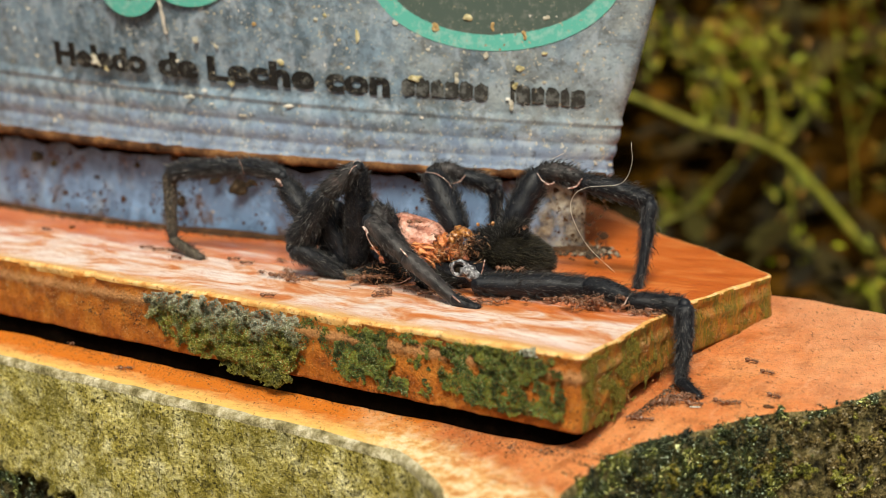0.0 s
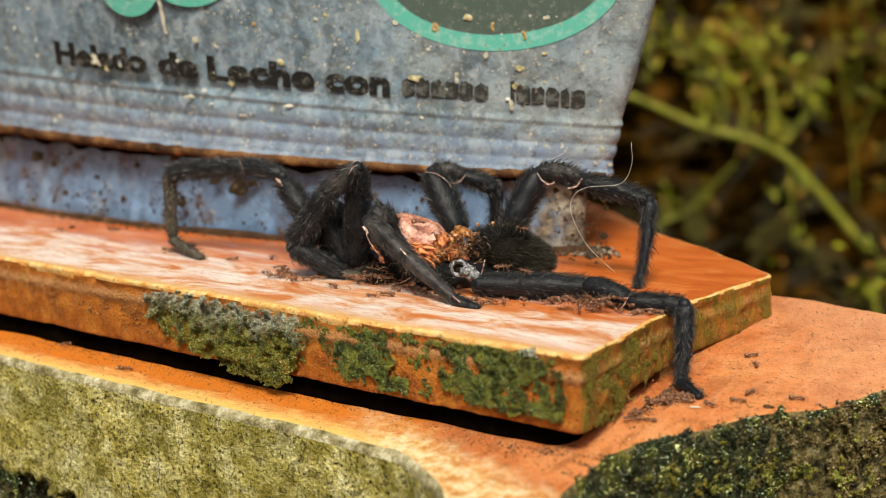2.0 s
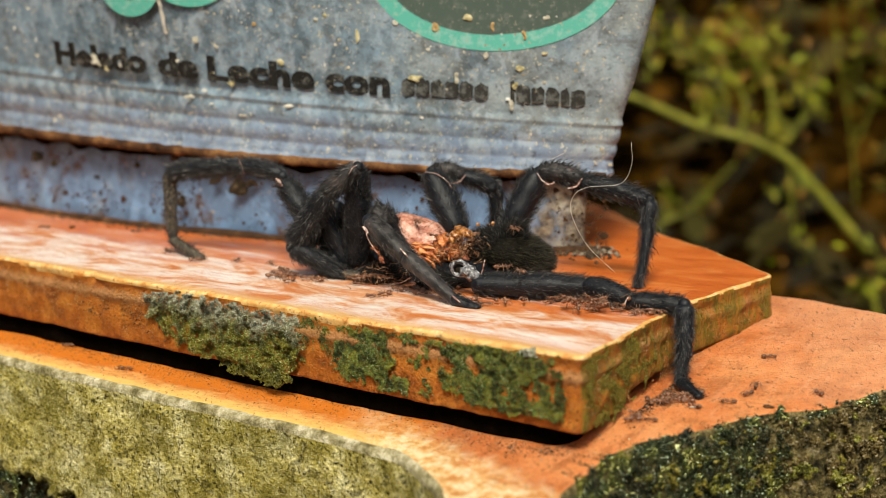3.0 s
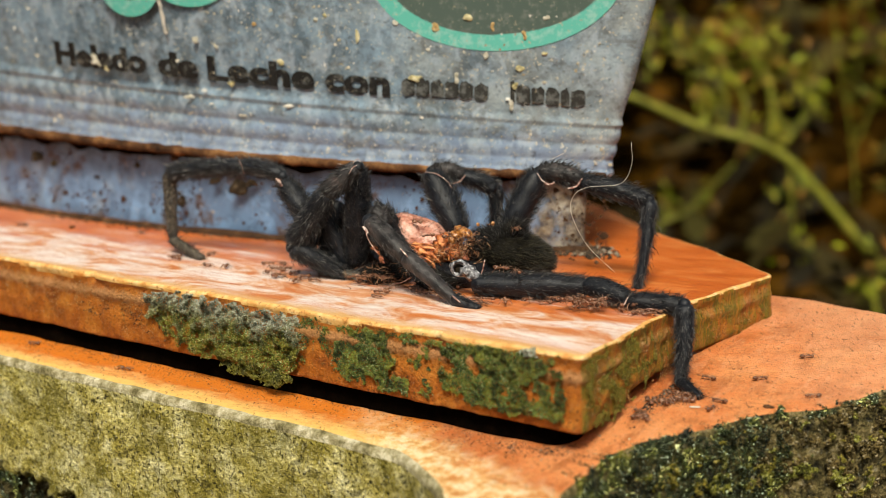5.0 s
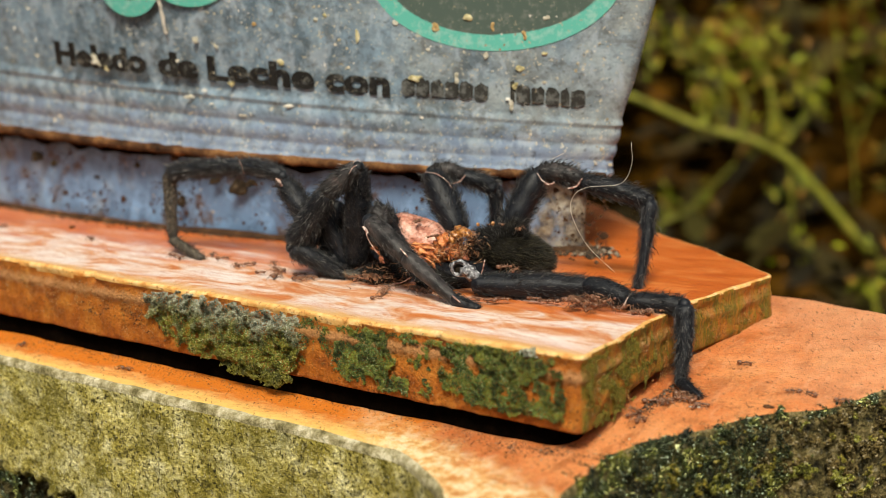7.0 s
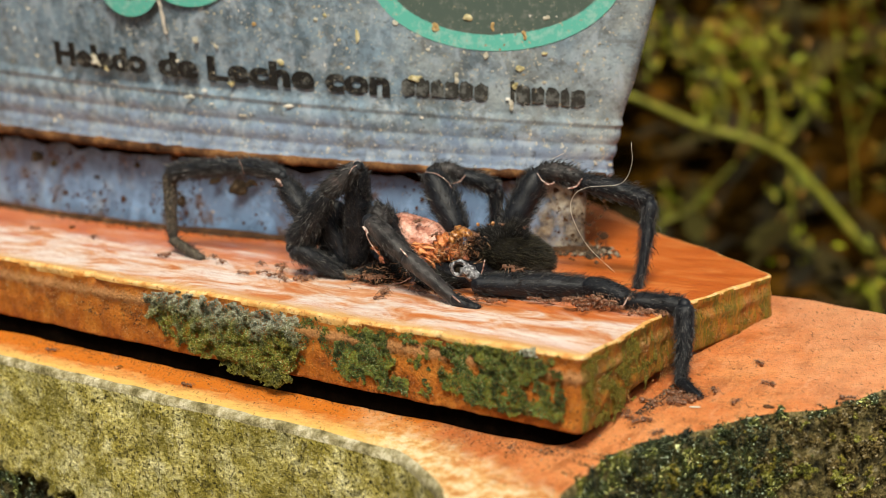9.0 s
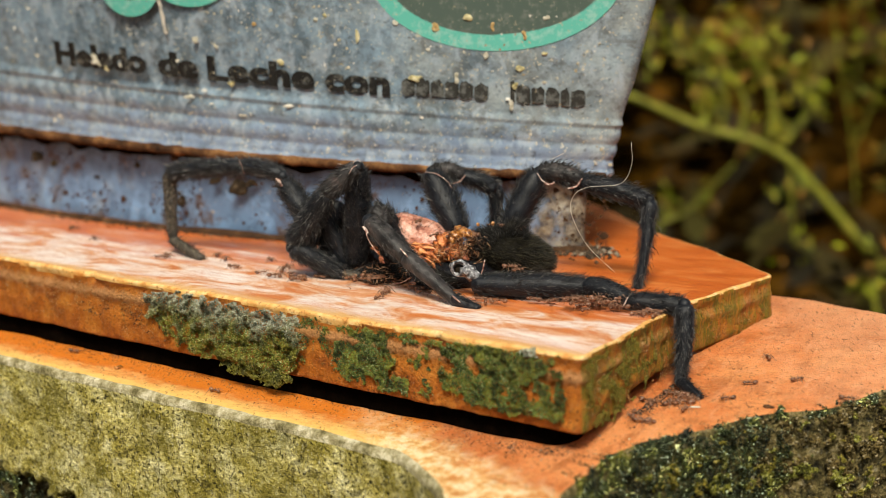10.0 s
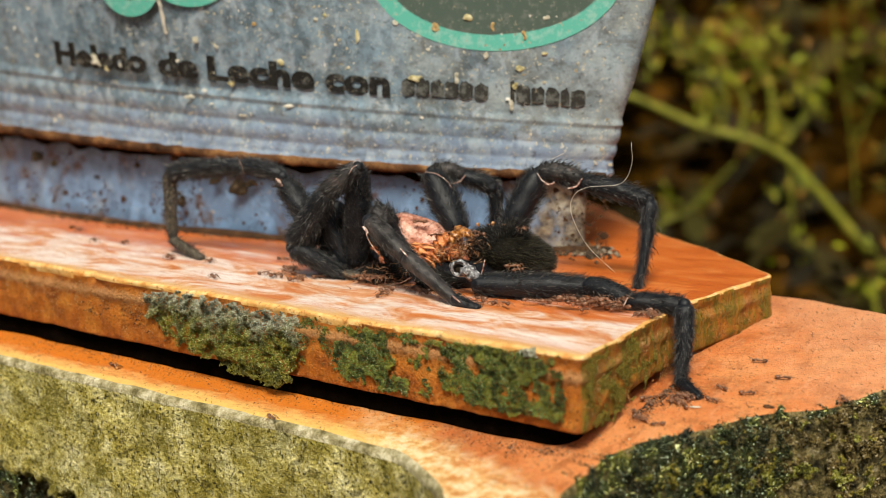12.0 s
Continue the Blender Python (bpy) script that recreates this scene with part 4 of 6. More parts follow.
        faces += [(b + k, b + (k + 1) % 6, b + 6) for k in range(6)]
    part("mud_crust", shape(verts, faces), M_RUST, tub, "brown mud spots on the foot")
    # round mud dabs on the foot
    for x, z, r in ((-118, 16.5, 2.0), (-112, 15.2, 1.1), (-70.5, 8.0, 1.7), (-71.5, 10.2, 0.8), (-60.5, 14.6, 1.5), (-54, 13.2, 2.4), (-50.5, 14.4, 1.6), (-84, 17.0, 1.0), (-97, 12.5, 0.8), (-26, 16.6, 2.2), (-21, 17.4, 1.6)):
        dab = blob((x, tub_front(x) + 3.15, z), (r, 0.3, r * 0.8), (0, 0, 0), 3, 0.55 * r, 0.8 * r, x)
        part("mud_dab", dab, M_DAB, tub, "dark dried mud dab on the foot")
    # thicker dried splashes on the wall: x, z, half width, half height, tone
    tones = (plain("pale_mud", [(0.36, (0.3, 0.28, 0.2)), (0.5, (0.52, 0.48, 0.37)), (0.64, (0.7, 0.68, 0.6))], 1.5, 0.9), plain("yellow_mud", [(0.36, (0.22, 0.19, 0.08)), (0.5, (0.46, 0.4, 0.2)), (0.64, (0.66, 0.6, 0.38))], 1.5, 0.9), plain("ochre_mud", [(0.36, (0.2, 0.12, 0.04)), (0.5, (0.46, 0.3, 0.12)), (0.64, (0.6, 0.46, 0.24))], 1.5, 0.9))
    splashes = ((-92.2, 46.1, 1.9, 1.9, 0), (-89.4, 43.6, 0.8, 0.8, 1), (-85.2, 44.8, 0.6, 0.6, 0), (-63.1, 52, 1.4, 1, 0), (-53.8, 40.9, 1.2, 0.9, 1), (-40.7, 46.7, 0.8, 1, 1), (-57.5, 50.3, 0.7, 0.6, 0), (-65.9, 37, 1.8, 0.5, 0), (-38.7, 35.6, 1.6, 0.5, 0), (-61.4, 38.9, 0.9, 0.5, 0), (-6.7, 43.4, 2, 0.8, 1), (-1.9, 55.7, 1.1, 1.3, 2), (19.4, 53.8, 1.1, 1, 2), (3.3, 43.6, 0.7, 1.5, 0),
                (11.9, 55.9, 0.6, 1, 2), (24.5, 57.9, 0.8, 0.8, 0), (10.3, 49, 0.7, 0.7, 0), (18.5, 45.8, 1.1, 0.7, 1), (17.4, 41.7, 0.8, 0.9, 1), (-51.2, 32.7, 1.2, 0.4, 0), (-31, 57.2, 0.6, 0.6, 0), (-28.8, 58.2, 0.5, 0.6, 1), (6.2, 58.1, 1.2, 0.8, 1), (-11.4, 56.7, 0.9, 0.6, 0), (16.6, 37.2, 0.7, 1.8, 0), (24.4, 49.5, 0.9, 0.5, 1), (-25.4, 52.2, 0.5, 0.6, 0), (-20.9, 53.6, 1, 2.2, 1), (-46.9, 56.1, 0.8, 0.5, 2))
    for x, z, w, h, tone in splashes:
        part("mud_dab", blob(tub_point(x, z, 0.15), (0.85 * w, 0.1, 0.85 * h), (0, 0, 0), 3, 0.9 * min(w, h), 0.8 * max(w, h), x), tones[tone], tub, "dried splash of pale mud")
    # dark dirt where the foot meets the tile, doubling as contact shade
    line = [(x, tub_front(x) + 2.9) for x in range(-150, 38, 3)]
    vs, fs = tube_data([Vector((x, y, 0.2)) for x, y in line], [1.25 + 0.6 * nz((x, 0, 4), 6) for x, y in line], 8)
    part("grime_and_shade", shape(vs, fs), M_RUST, tub, "dark dirt and contact shade where the foot meets the tile")


build_tub()


# ---- dead tarantula ----
def bristles(rnd, path, radii, count, length, thick, lean, verts, faces, bald=0.0, curved=True):
    """Hairs that lean towards the leg's tip; bald: how far its flat faces are rubbed bare."""
    for i in range(count):
        t = rnd.random() * (len(path) - 1.001)
        k = int(t)
        p = path[k].lerp(path[k + 1], t - k)
        r = radii[k] + (radii[k + 1] - radii[k]) * (t - k)
        d = (path[k + 1] - path[k]).normalized()
        n = Vector((rnd.gauss(0, 1), rnd.gauss(0, 1), rnd.gauss(0, 1)))
        n = (n - d * n.dot(d)).normalized()
        if rnd.random() < bald * abs(n.y) ** 0.6:
            continue
        way = (n + d * lean * rnd.uniform(0.7, 1.3) + Vector((rnd.gauss(0, 0.16), rnd.gauss(0, 0.16), rnd.gauss(0, 0.16)))).normalized()
        hair(rnd, p + n * r * 0.96, way, length * rnd.uniform(0.45, 1.2), thick, verts, faces, d * 1.1 if curved else None)


def hair(rnd, at, way, length, thick, verts, faces, bend=None):
    e = way.cross(Vector((rnd.uniform(-1, 1), rnd.uniform(-1, 1), rnd.uniform(-1, 1)))).normalized()
    g = way.cross(e)
    b = len(verts)
    ring = [(e * math.cos(k * 2.0944) + g * math.sin(k * 2.0944)) * thick for k in range(3)]
    verts += [at + q for q in ring]
    if bend is None:
        verts.append(at + way * length + e * length * 0.1)
        faces += [(b, b + 1, b + 3), (b + 1, b + 2, b + 3), (b + 2, b, b + 3)]
        return
    mid = at + way * length * 0.5
    verts += [mid + q * 0.8 for q in ring]
    verts.append(mid + (way + bend).normalized() * length * 0.5)
    for k in range(3):
        j = (k + 1) % 3
        faces += [(b + k, b + j, b + 3 + j, b + 3 + k), (b + 3 + k, b + 3 + j, b + 6)]


PROFILE = {"femur": ((0, 0.72), (0.12, 0.9), (0.45, 1.1), (0.75, 1.02), (0.93, 0.86), (1, 0.6)),
           "patella": ((0, 0.7), (0.1, 0.92), (0.5, 1.08), (0.9, 0.95), (1, 0.7)),
           "tibia": ((0, 0.74), (0.07, 0.95), (0.5, 1.05), (0.93, 0.98), (1, 0.72)),
           "metatarsus": ((0, 0.75), (0.06, 1.02), (0.5, 0.96), (0.94, 0.85), (1, 0.6)),
           "tarsus": ((0, 0.8), (0.1, 1.0), (0.6, 1.0), (0.94, 0.95), (1, 0.7))}


def segment(name, a, b, ra, rb, sag):
    a, b = Vector(a), Vector(b)
    n = 17
    prof = PROFILE[name]
    path, radii = [], []
    for i in range(n):
        t = i / (n - 1)
        p = a.lerp(b, t)
        p += Vector(sag) * math.sin(math.pi * t)
        for (t0, v0), (t1, v1) in zip(prof, prof[1:]):
            if t0 <= t <= t1:
                k = v0 + (v1 - v0) * (t - t0) / (t1 - t0)
                break
        path.append(p)
        radii.append(k * (ra + (rb - ra) * t))
    return path, radii


def build_leg(body, joints, seed, hairy=1.0, skins=None, label="", shag=1.0, bald=0.0, fuzz=1.0):
    """joints: rows of (segment name, start, end, start radius, end radius[, sag]); skins: other skins by segment name."""
    rnd = random.Random(seed)
    leg, skins = None, skins or {}
    verts, faces = [], []
    fine_v, fine_f = [], []
    for i, (name, a, b, ra, rb, *rest) in enumerate(joints):
        path, radii = segment(name, a, b, ra * 0.93, rb * 0.93, rest[0] if rest else (0, 0, 0))
        bm = tube(path, radii, 20, 0.94)
        for v in bm.verts:
            v.co += Vector((nz(v.co, 1.4), nz(v.co, 1.4, 3), nz(v.co, 1.4, 6))) * 0.2 + Vector((nz(v.co, 4), nz(v.co, 4, 3), nz(v.co, 4, 6))) * 0.25
        skin = skins.get(name, M_SKIN)
        if leg is None:
            leg = part("leg", bm, skin, body, label)
        else:
            part(name, bm, skin, leg)
            part("joint", blob(Vector(a), (ra * 0.62,) * 3, detail=2, rough=0.2, grain=0.8), M_SKIN, leg, "dark joint skin")
        size = (Vector(b) - Vector(a)).length
        area = size * (ra + rb) * (0.5 if name in skins and name in ("metatarsus", "tarsus") else 1.0)
        bare = bald if name == "femur" else 0.35 * bald
        bristles(rnd, path, radii, int(area * (4.6 + 13 * bare) * hairy), 2.1 * shag, 0.046, 0.9 - 0.4 * bare, verts, faces, bare)
        bristles(rnd, path, radii, int(area * (1.4 + 2 * bare) * hairy), 3.1 * shag, 0.07, 0.55, verts, faces, bare)
        bristles(rnd, path, radii, int(area * 15 * hairy * fuzz), 1.4, 0.029, 2.2, fine_v, fine_f, 0.4 * bare, False)
    part("bristles", shape(verts, faces), M_HAIR, leg, "long black bristles", smooth=False)
    part("fine_hair", shape(fine_v, fine_f), M_BROWNHAIR, leg, "short grey-black hair", smooth=False)
    return leg


def hairy_lump(name, parent, at, size, turn, material, hairs, length, lean, hair_mat, seed, label="", rough=0.8, grain_size=4.0, thick=0.05):
    rnd = random.Random(seed)
    lump = part(name, blob(at, size, turn, 4, rough, grain_size, seed), material, parent, label)
    verts, faces = [], []
    m = Matrix.LocRotScale(Vector(at), Euler([radians(a) for a in turn]), Vector(size))
    for i in range(hairs):
        n = Vector((rnd.gauss(0, 1), rnd.gauss(0, 1), rnd.gauss(0, 1))).normalized()
        p = m @ n
        out = (m.to_3x3() @ n).normalized()
        way = (out + Vector(lean) * rnd.uniform(0.6, 1.4) + Vector((rnd.gauss(0, 0.25), rnd.gauss(0, 0.25), rnd.gauss(0, 0.25)))).normalized()
        p += out * rough * nz(p, grain_size, seed)
        hair(rnd, p - out * 0.1, way, length * rnd.uniform(0.4, 1.3), thick, verts, faces, Vector(lean) * 0.8)
    if hairs:
        part("hair", shape(verts, faces), hair_mat, lump, smooth=False)
    return lump


def roll_of_skin(name, parent, points, r, material, label, seed, squash=1.0):
    """A wrinkled roll along a line, thin at its ends."""
    path = smooth_line(points, 6)
    n = len(path)
    bm = tube(path, [r * (0.35 + 0.65 * math.sin(math.pi * (i + 0.5) / n) ** 0.6) for i in range(n)], 10, squash)
    for v in bm.verts:
        v.co += Vector((nz(v.co, 0.9, seed), nz(v.co, 0.9, seed + 3), nz(v.co, 0.9, seed + 6))) * r * 0.55
    return part(name, bm, material, parent, label)


def build_tarantula():
    b = thing("tarantula", (-2, 300, 0), "dead black hairy tarantula with shrivelled open body on the tile", "spider")
    build_leg(b, [("femur", (-29.9, 310, 10.7), (-37.2, 314.5, 20.3), 3.0, 2.6), ("patella", (-37.7, 316, 21.5), (-47.9, 322, 23.1), 2.1, 2.2, (0, 0, 0.6)),
                  ("tibia", (-47.9, 322, 22.8), (-67.3, 331, 20.1), 2.2, 2.3, (0, 0, 0.5)), ("metatarsus", (-67.3, 331.5, 20.1), (-67.1, 331.5, 3.4), 1.9, 1.4, (-0.3, 0, 0)),
                  ("tarsus", (-67.4, 331.5, 3.4), (-58.2, 322.6, -0.1), 1.45, 1.35)], 11, 1.0, {"metatarsus": M_TARSUS, "tarsus": M_TARSUS}, "leg bent like a hook, foot on the tile", 0.8, 0.3, 1.8)
    build_leg(b, [("femur", (-19.7, 304, 2.5), (-18.8, 298, 25.9), 3.3, 2.8), ("patella", (-18.8, 297, 26.2), (-26.3, 298.5, 19.7), 2.3, 2.7), ("tibia", (-25.7, 298.5, 20.1), (-33.7, 303, 7.7), 2.9, 3.2),
                  ("metatarsus", (-34.1, 302, 7.1), (-22.1, 301, 0.8), 2.7, 1.7), ("tarsus", (-22.8, 300.5, 1.4), (-11.2, 298, 0.3), 1.15, 0.9)], 12, 1.1, {"tarsus": M_TARSUS, "patella": M_RUBBED}, "leg folded to a peak beside the body", 0.8, 0.0, 1.7)
    build_leg(b, [("femur", (-9.2, 300, 3.6), (-15.1, 297, 16.3), 3.6, 3.4), ("tibia", (-16, 291, 15.1), (-6.8, 284, 7.7), 2.7, 2.3), ("metatarsus", (-8, 284, 8.6), (2.8, 275.6, 0.9), 2.2, 1.6),
                  ("tarsus", (2.2, 275.8, 1.2), (7.7, 272.8, -0.6), 1.6, 1.5)], 13, 0.8, {"tibia": M_RUBBED, "metatarsus": M_RUBBED}, "front leg stretched out over the tile", 0.55, 0.3)
    build_leg(b, [("femur", (3.6, 306, 9.8), (-2.6, 313.5, 22.9), 3.5, 3.3), ("patella", (-2.8, 314, 22.9), (4.8, 314, 21.5), 2.0, 2.2, (0, 0, 0.8)), ("tibia", (4.5, 314, 21.6), (12.5, 314.5, 18.5), 2.1, 2.2, (0, 0, 0.5)),
                  ("metatarsus", (12.6, 315, 18.7), (12.3, 315, 9.5), 1.9, 1.6)], 14, 1.0, {"patella": M_RUBBED}, "hind leg folded up behind the body", 0.9, 0.92)
    build_leg(b, [("femur", (14, 302, 9), (21.6, 304, 24.2), 3.3, 3.0), ("patella", (21.7, 304, 24.2), (31.5, 302, 22.4), 2.1, 2.3, (0, 0, 0.8)), ("tibia", (31.3, 302, 22.2), (45.5, 296.2, 18.5), 2.3, 2.3, (0, 0, 0.4)),
                  ("metatarsus", (45.6, 296, 19), (42.5, 291, -0.9), 2.0, 1.0, (0.7, 0, 0))], 15, 1.0, {"patella": M_RUBBED}, "leg arched over the tile, standing on its tip", 0.85, 0.9, 1.4)
    build_leg(b, [("femur", (6.5, 284, 2.6), (30.6, 278, 3.5), 2.8, 2.7), ("patella", (29.9, 278, 3.7), (38.2, 271.8, 1.9), 2.4, 2.2, (0, 0, 0.5)), ("tibia", (37.5, 272, 1.8), (49.2, 268.4, 1.5), 2.2, 2.3),
                  ("metatarsus", (48.8, 267, 2.1), (47.7, 262.6, -12.8), 2.3, 1.4, (0.5, 0, 0)), ("tarsus", (47.6, 262.4, -12.5), (50.8, 256.4, -14.3), 1.3, 1.0)], 16, 1.15, None, "leg hanging down over the tile edge", 0.62, 0.0, 1.3)
    build_leg(b, [("femur", (-22, 305, 3), (-28, 305, 15), 2.6, 2.2), ("tibia", (-28, 305, 15), (-31, 304, 6), 2.0, 1.8)], 17, 0.5, None, "crumpled leg in the shadow of the others", 0.8)
    build_leg(b, [("femur", (-7.7, 302, 3.5), (-13.7, 300, 16.6), 2.6, 2.2), ("tibia", (-13.7, 300, 16.6), (-15.5, 300, 16.8), 1.6, 1.4)], 18, 1.2, None, "crumpled leg against the body", 0.9)
    hairy_lump("head_region", b, (15.3, 300, 6.2), (9.6, 8.5, 4.6), (0, 13, 0), M_MATTE, 15000, 1.5, (0.9, -0.2, -0.15), M_OLIVEHAIR, 21, "broad dark hairy front body", 0.9, 4.0, 0.035)
    hairy_lump("coxa_fill", b, (10.6, 298, 8.2), (4.6, 4.5, 3.6), (0, -20, 0), M_MATTE, 3200, 1.9, (-0.7, -0.1, 0.5), M_HAIR, 26, "", 0.9, 3.0, 0.04)
    hairy_lump("coxa_fill", b, (15.5, 299, 11.1), (3.6, 4.0, 2.6), (0, -35, 0), M_MATTE, 1600, 1.7, (0.3, -0.1, 0.6), M_HAIR, 27, "", 0.8, 2.0, 0.04)
    hairy_lump("abdomen", b, (-5.6, 304, 9.1), (8.8, 6.5, 4.6), (0, 24, 0), M_FLESH, 700, 1.4, (0.5, 0, 0.5), M_HAIR, 22, "shrivelled pinkish brown opened belly", 0.7, 3.0, 0.035)
    hairy_lump("coxa_fill", b, (-23, 309, 3.0), (8, 6, 4.0), (0, 0, 0), M_SKIN, 900, 1.2, (0, 0, 0.6), M_HAIR, 23, "", 1.0, 2.0)
    hairy_lump("coxa_fill", b, (-13.9, 293.6, 15.6), (2.7, 2.2, 2.5), (0, 20, 0), M_RUBBED, 700, 1.0, (0.4, 0, 0.5), M_HAIR, 25, "", 0.7, 1.4, 0.04)
    hairy_lump("coxa_fill", b, (4, 296, 2.2), (9, 6, 3.0), (0, 0, 0), M_SKIN, 900, 1.2, (0, 0, 0.6), M_HAIR, 24, "", 1.0, 2.0)
    # three dark lumps added to fill the black hollows between the legs
    hairy_lump("coxa_fill", b, (-25.5, 307, 10.5), (3.6, 2.4, 6.6), (0, 14, 0), M_SKIN, 900, 1.6, (0, -0.3, -0.5), M_HAIR, 28, "", 1.0, 2.0, 0.04)
    hairy_lump("coxa_fill", b, (-12.7, 298, 1.7), (6.0, 3.6, 2.6), (0, 0, 0), M_MATTE, 1100, 1.5, (0.2, -0.4, 0.2), M_HAIR, 29, "", 1.0, 2.0, 0.04)
    hairy_lump("coxa_fill", b, (-1.5, 291, 1.8), (5.0, 3.0, 2.4), (0, 8, 0), M_MATTE, 900, 1.5, (0.2, -0.4, 0.2), M_HAIR, 30, "", 1.0, 2.0, 0.04)
    for k, (at, r) in enumerate((((3.8, 292.6, 12.5), 1.7), ((2.7, 292.2, 11.8), 1.1), ((5.5, 292.2, 12), 1.1), ((2, 292, 10.7), 0.9), ((7.8, 298, 13.1), 0.45), ((11.1, 298, 13.3), 0.5))):
        part("flesh_remnant", blob(at, (r, r * 0.9, r * 0.8), (0, 20 * k, 0), 3, 0.45 * r, 0.5 * r, 5 + k), M_AMBER, b, "amber lump of dried flesh")
    part("flesh_remnant", blob((1.4, 295, 8.8), (3.4, 2.4, 2.5), (0, 25, 0), 4, 1.6, 1.1, 9), M_ORANGEFLESH, b, "torn brown flesh")
    part("fold", blob((-3.4, 296.5, 6.4), (5.0, 2.4, 2.2), (0, 24, 10), 4, 1.2, 1.2, 12), M_ORANGEFLESH, b, "torn orange fold of the belly")
    for k, (pts, r) in enumerate(((((-7.8, 295, 8.1), (-4.9, 294.4, 8.6), (-1.5, 294, 8.2), (0.2, 293.6, 6.6)), 0.5), (((-7.3, 294.6, 7.2), (-4.5, 294, 7.6), (-1.7, 293.6, 6.6), (-0.5, 293.2, 4.8)), 0.55),
                                  (((-6.3, 294.4, 6.1), (-4, 293.8, 6.2), (-2.2, 293.4, 5), (-1.5, 293, 3)), 0.5), (((-5.3, 294.2, 4.8), (-3.5, 293.6, 4.7), (-2.5, 293.2, 3.3)), 0.45),
                                  (((-0.7, 293.6, 8.5), (0.7, 293.2, 7.8), (1.5, 292.8, 5.9)), 0.5), (((-9, 295.4, 9.2), (-5.5, 294.8, 9.4), (-2, 294.4, 9.1)), 0.3))):
        roll_of_skin("fold", b, pts, 0.62 * r, M_ORANGEFLESH, "wrinkled fold of torn belly skin", 14 + k)
    # torn socket of the lying leg: a crumpled ring on a neck
    socket = roll_of_skin("socket", b, ((2.2, 284.6, 4.8), (1.9, 284.4, 6.6), (3.4, 284.2, 7.5), (4.8, 284, 7), (5.1, 283.8, 5.5), (3.9, 284, 4.5), (2.3, 284.4, 4.9)), 0.55, M_SILVER, "torn silver-grey leg socket", 6)
    roll_of_skin("neck", socket, ((4.1, 285, 5.8), (5.6, 284, 5.2), (7.5, 283.4, 3.9)), 1.5, M_SILVER, "crumpled grey membrane", 7)
    # dark roll put inside the ring as the shade of its hollow
    roll_of_skin("hollow_shade", socket, ((2.7, 285.4, 5.9), (3.6, 285.2, 5.5), (4.6, 285, 5.8)), 1.0, M_DAB, "dark roll standing in for the socket hollow's shade", 8)
    # pale skin at the joints and tears
    tears = ((((-4.2, 310.5, 23.2), (-1.6, 309.6, 22.9), (0.8, 308.6, 21.5), (2.1, 308, 19.7)), 0.22), (((2.1, 311, 20.3), (3.9, 311, 20.9), (5.2, 311, 22.4)), 0.3), (((21.1, 300.6, 24.3), (22.2, 300, 22.7), (24.2, 299.8, 21.7)), 0.3),
             (((22.4, 299.6, 22), (24.2, 299.4, 22), (24.9, 299.4, 22.5)), 0.5), (((27.8, 299.6, 20.9), (29.7, 299.4, 21.5), (31.1, 299.6, 23.3)), 0.55), (((-38.9, 312.6, 21.3), (-37.9, 312, 20.7), (-37.4, 312, 19.6)), 0.8),
             (((-48.4, 319.6, 24.7), (-47.7, 319.4, 23.2), (-47.3, 319.8, 21.3)), 0.18), (((-20.6, 294.6, 24.9), (-19.8, 294.4, 26.3), (-18.8, 294.2, 27)), 0.22), (((-19.8, 295.6, 27.1), (-18.8, 295.4, 28.2), (-18.1, 295.2, 27.5)), 0.2),
             (((-16.9, 288.4, 14.3), (-16.1, 287.4, 11.7), (-14.1, 286, 8.9)), 0.25), (((-17.4, 288.6, 14.5), (-16.8, 288.2, 13.8), (-16.2, 288, 13)), 0.7), (((-9.1, 282.6, 10.6), (-8.2, 282, 9.8), (-7.5, 281.6, 9)), 0.4),
             (((1.9, 274.6, 2.2), (2.7, 273.8, 1.7), (3.6, 273.4, 1.1)), 0.5), (((36.1, 269.8, 0.3), (36.9, 269.4, 1.5), (37.7, 269.2, 3.2)), 0.35), (((41, 266.2, 1.3), (41.7, 266, 1.5), (42.3, 266, 1.3)), 0.3),
             (((-11.6, 289, 1.4), (-8.9, 288, 2.1), (-6.9, 287.4, 3.5)), 0.22), (((8.1, 281, 5.4), (8.6, 281, 7.1), (8.8, 281, 8.6)), 0.35))
    for k, (pts, r) in enumerate(tears):
        roll_of_skin("torn_skin", b, pts, 0.48 * r, M_JOINT, "pale torn joint skin", 40 + k)
    rnd = random.Random(31)
    verts, faces = [], []
    for i in range(110):
        p = Vector((rnd.gauss(-12.5, 3.0), rnd.uniform(290, 297), abs(rnd.gauss(2.0, 1.8))))
        hair(rnd, p, Vector((rnd.gauss(0.2, 1), rnd.gauss(-0.5, 0.4), rnd.gauss(0.1, 0.8))).normalized(), rnd.uniform(0.9, 2.6), 0.07, verts, faces, Vector((rnd.gauss(0, 0.6), 0, rnd.gauss(0, 0.6))))
    for i in range(260):
        u = rnd.gauss(0, 1)
        p = Vector((3.2 + 2.4 * u, rnd.uniform(289, 294.5), 8.8 + 0.6 * u + rnd.gauss(0, 1.6)))
        hair(rnd, p, Vector((rnd.gauss(0.3, 1), rnd.gauss(-0.5, 0.4), rnd.gauss(0.3, 0.8))).normalized(), rnd.uniform(0.9, 2.8), 0.065, verts, faces, Vector((rnd.gauss(0, 0.8), 0, rnd.gauss(0, 0.8))))
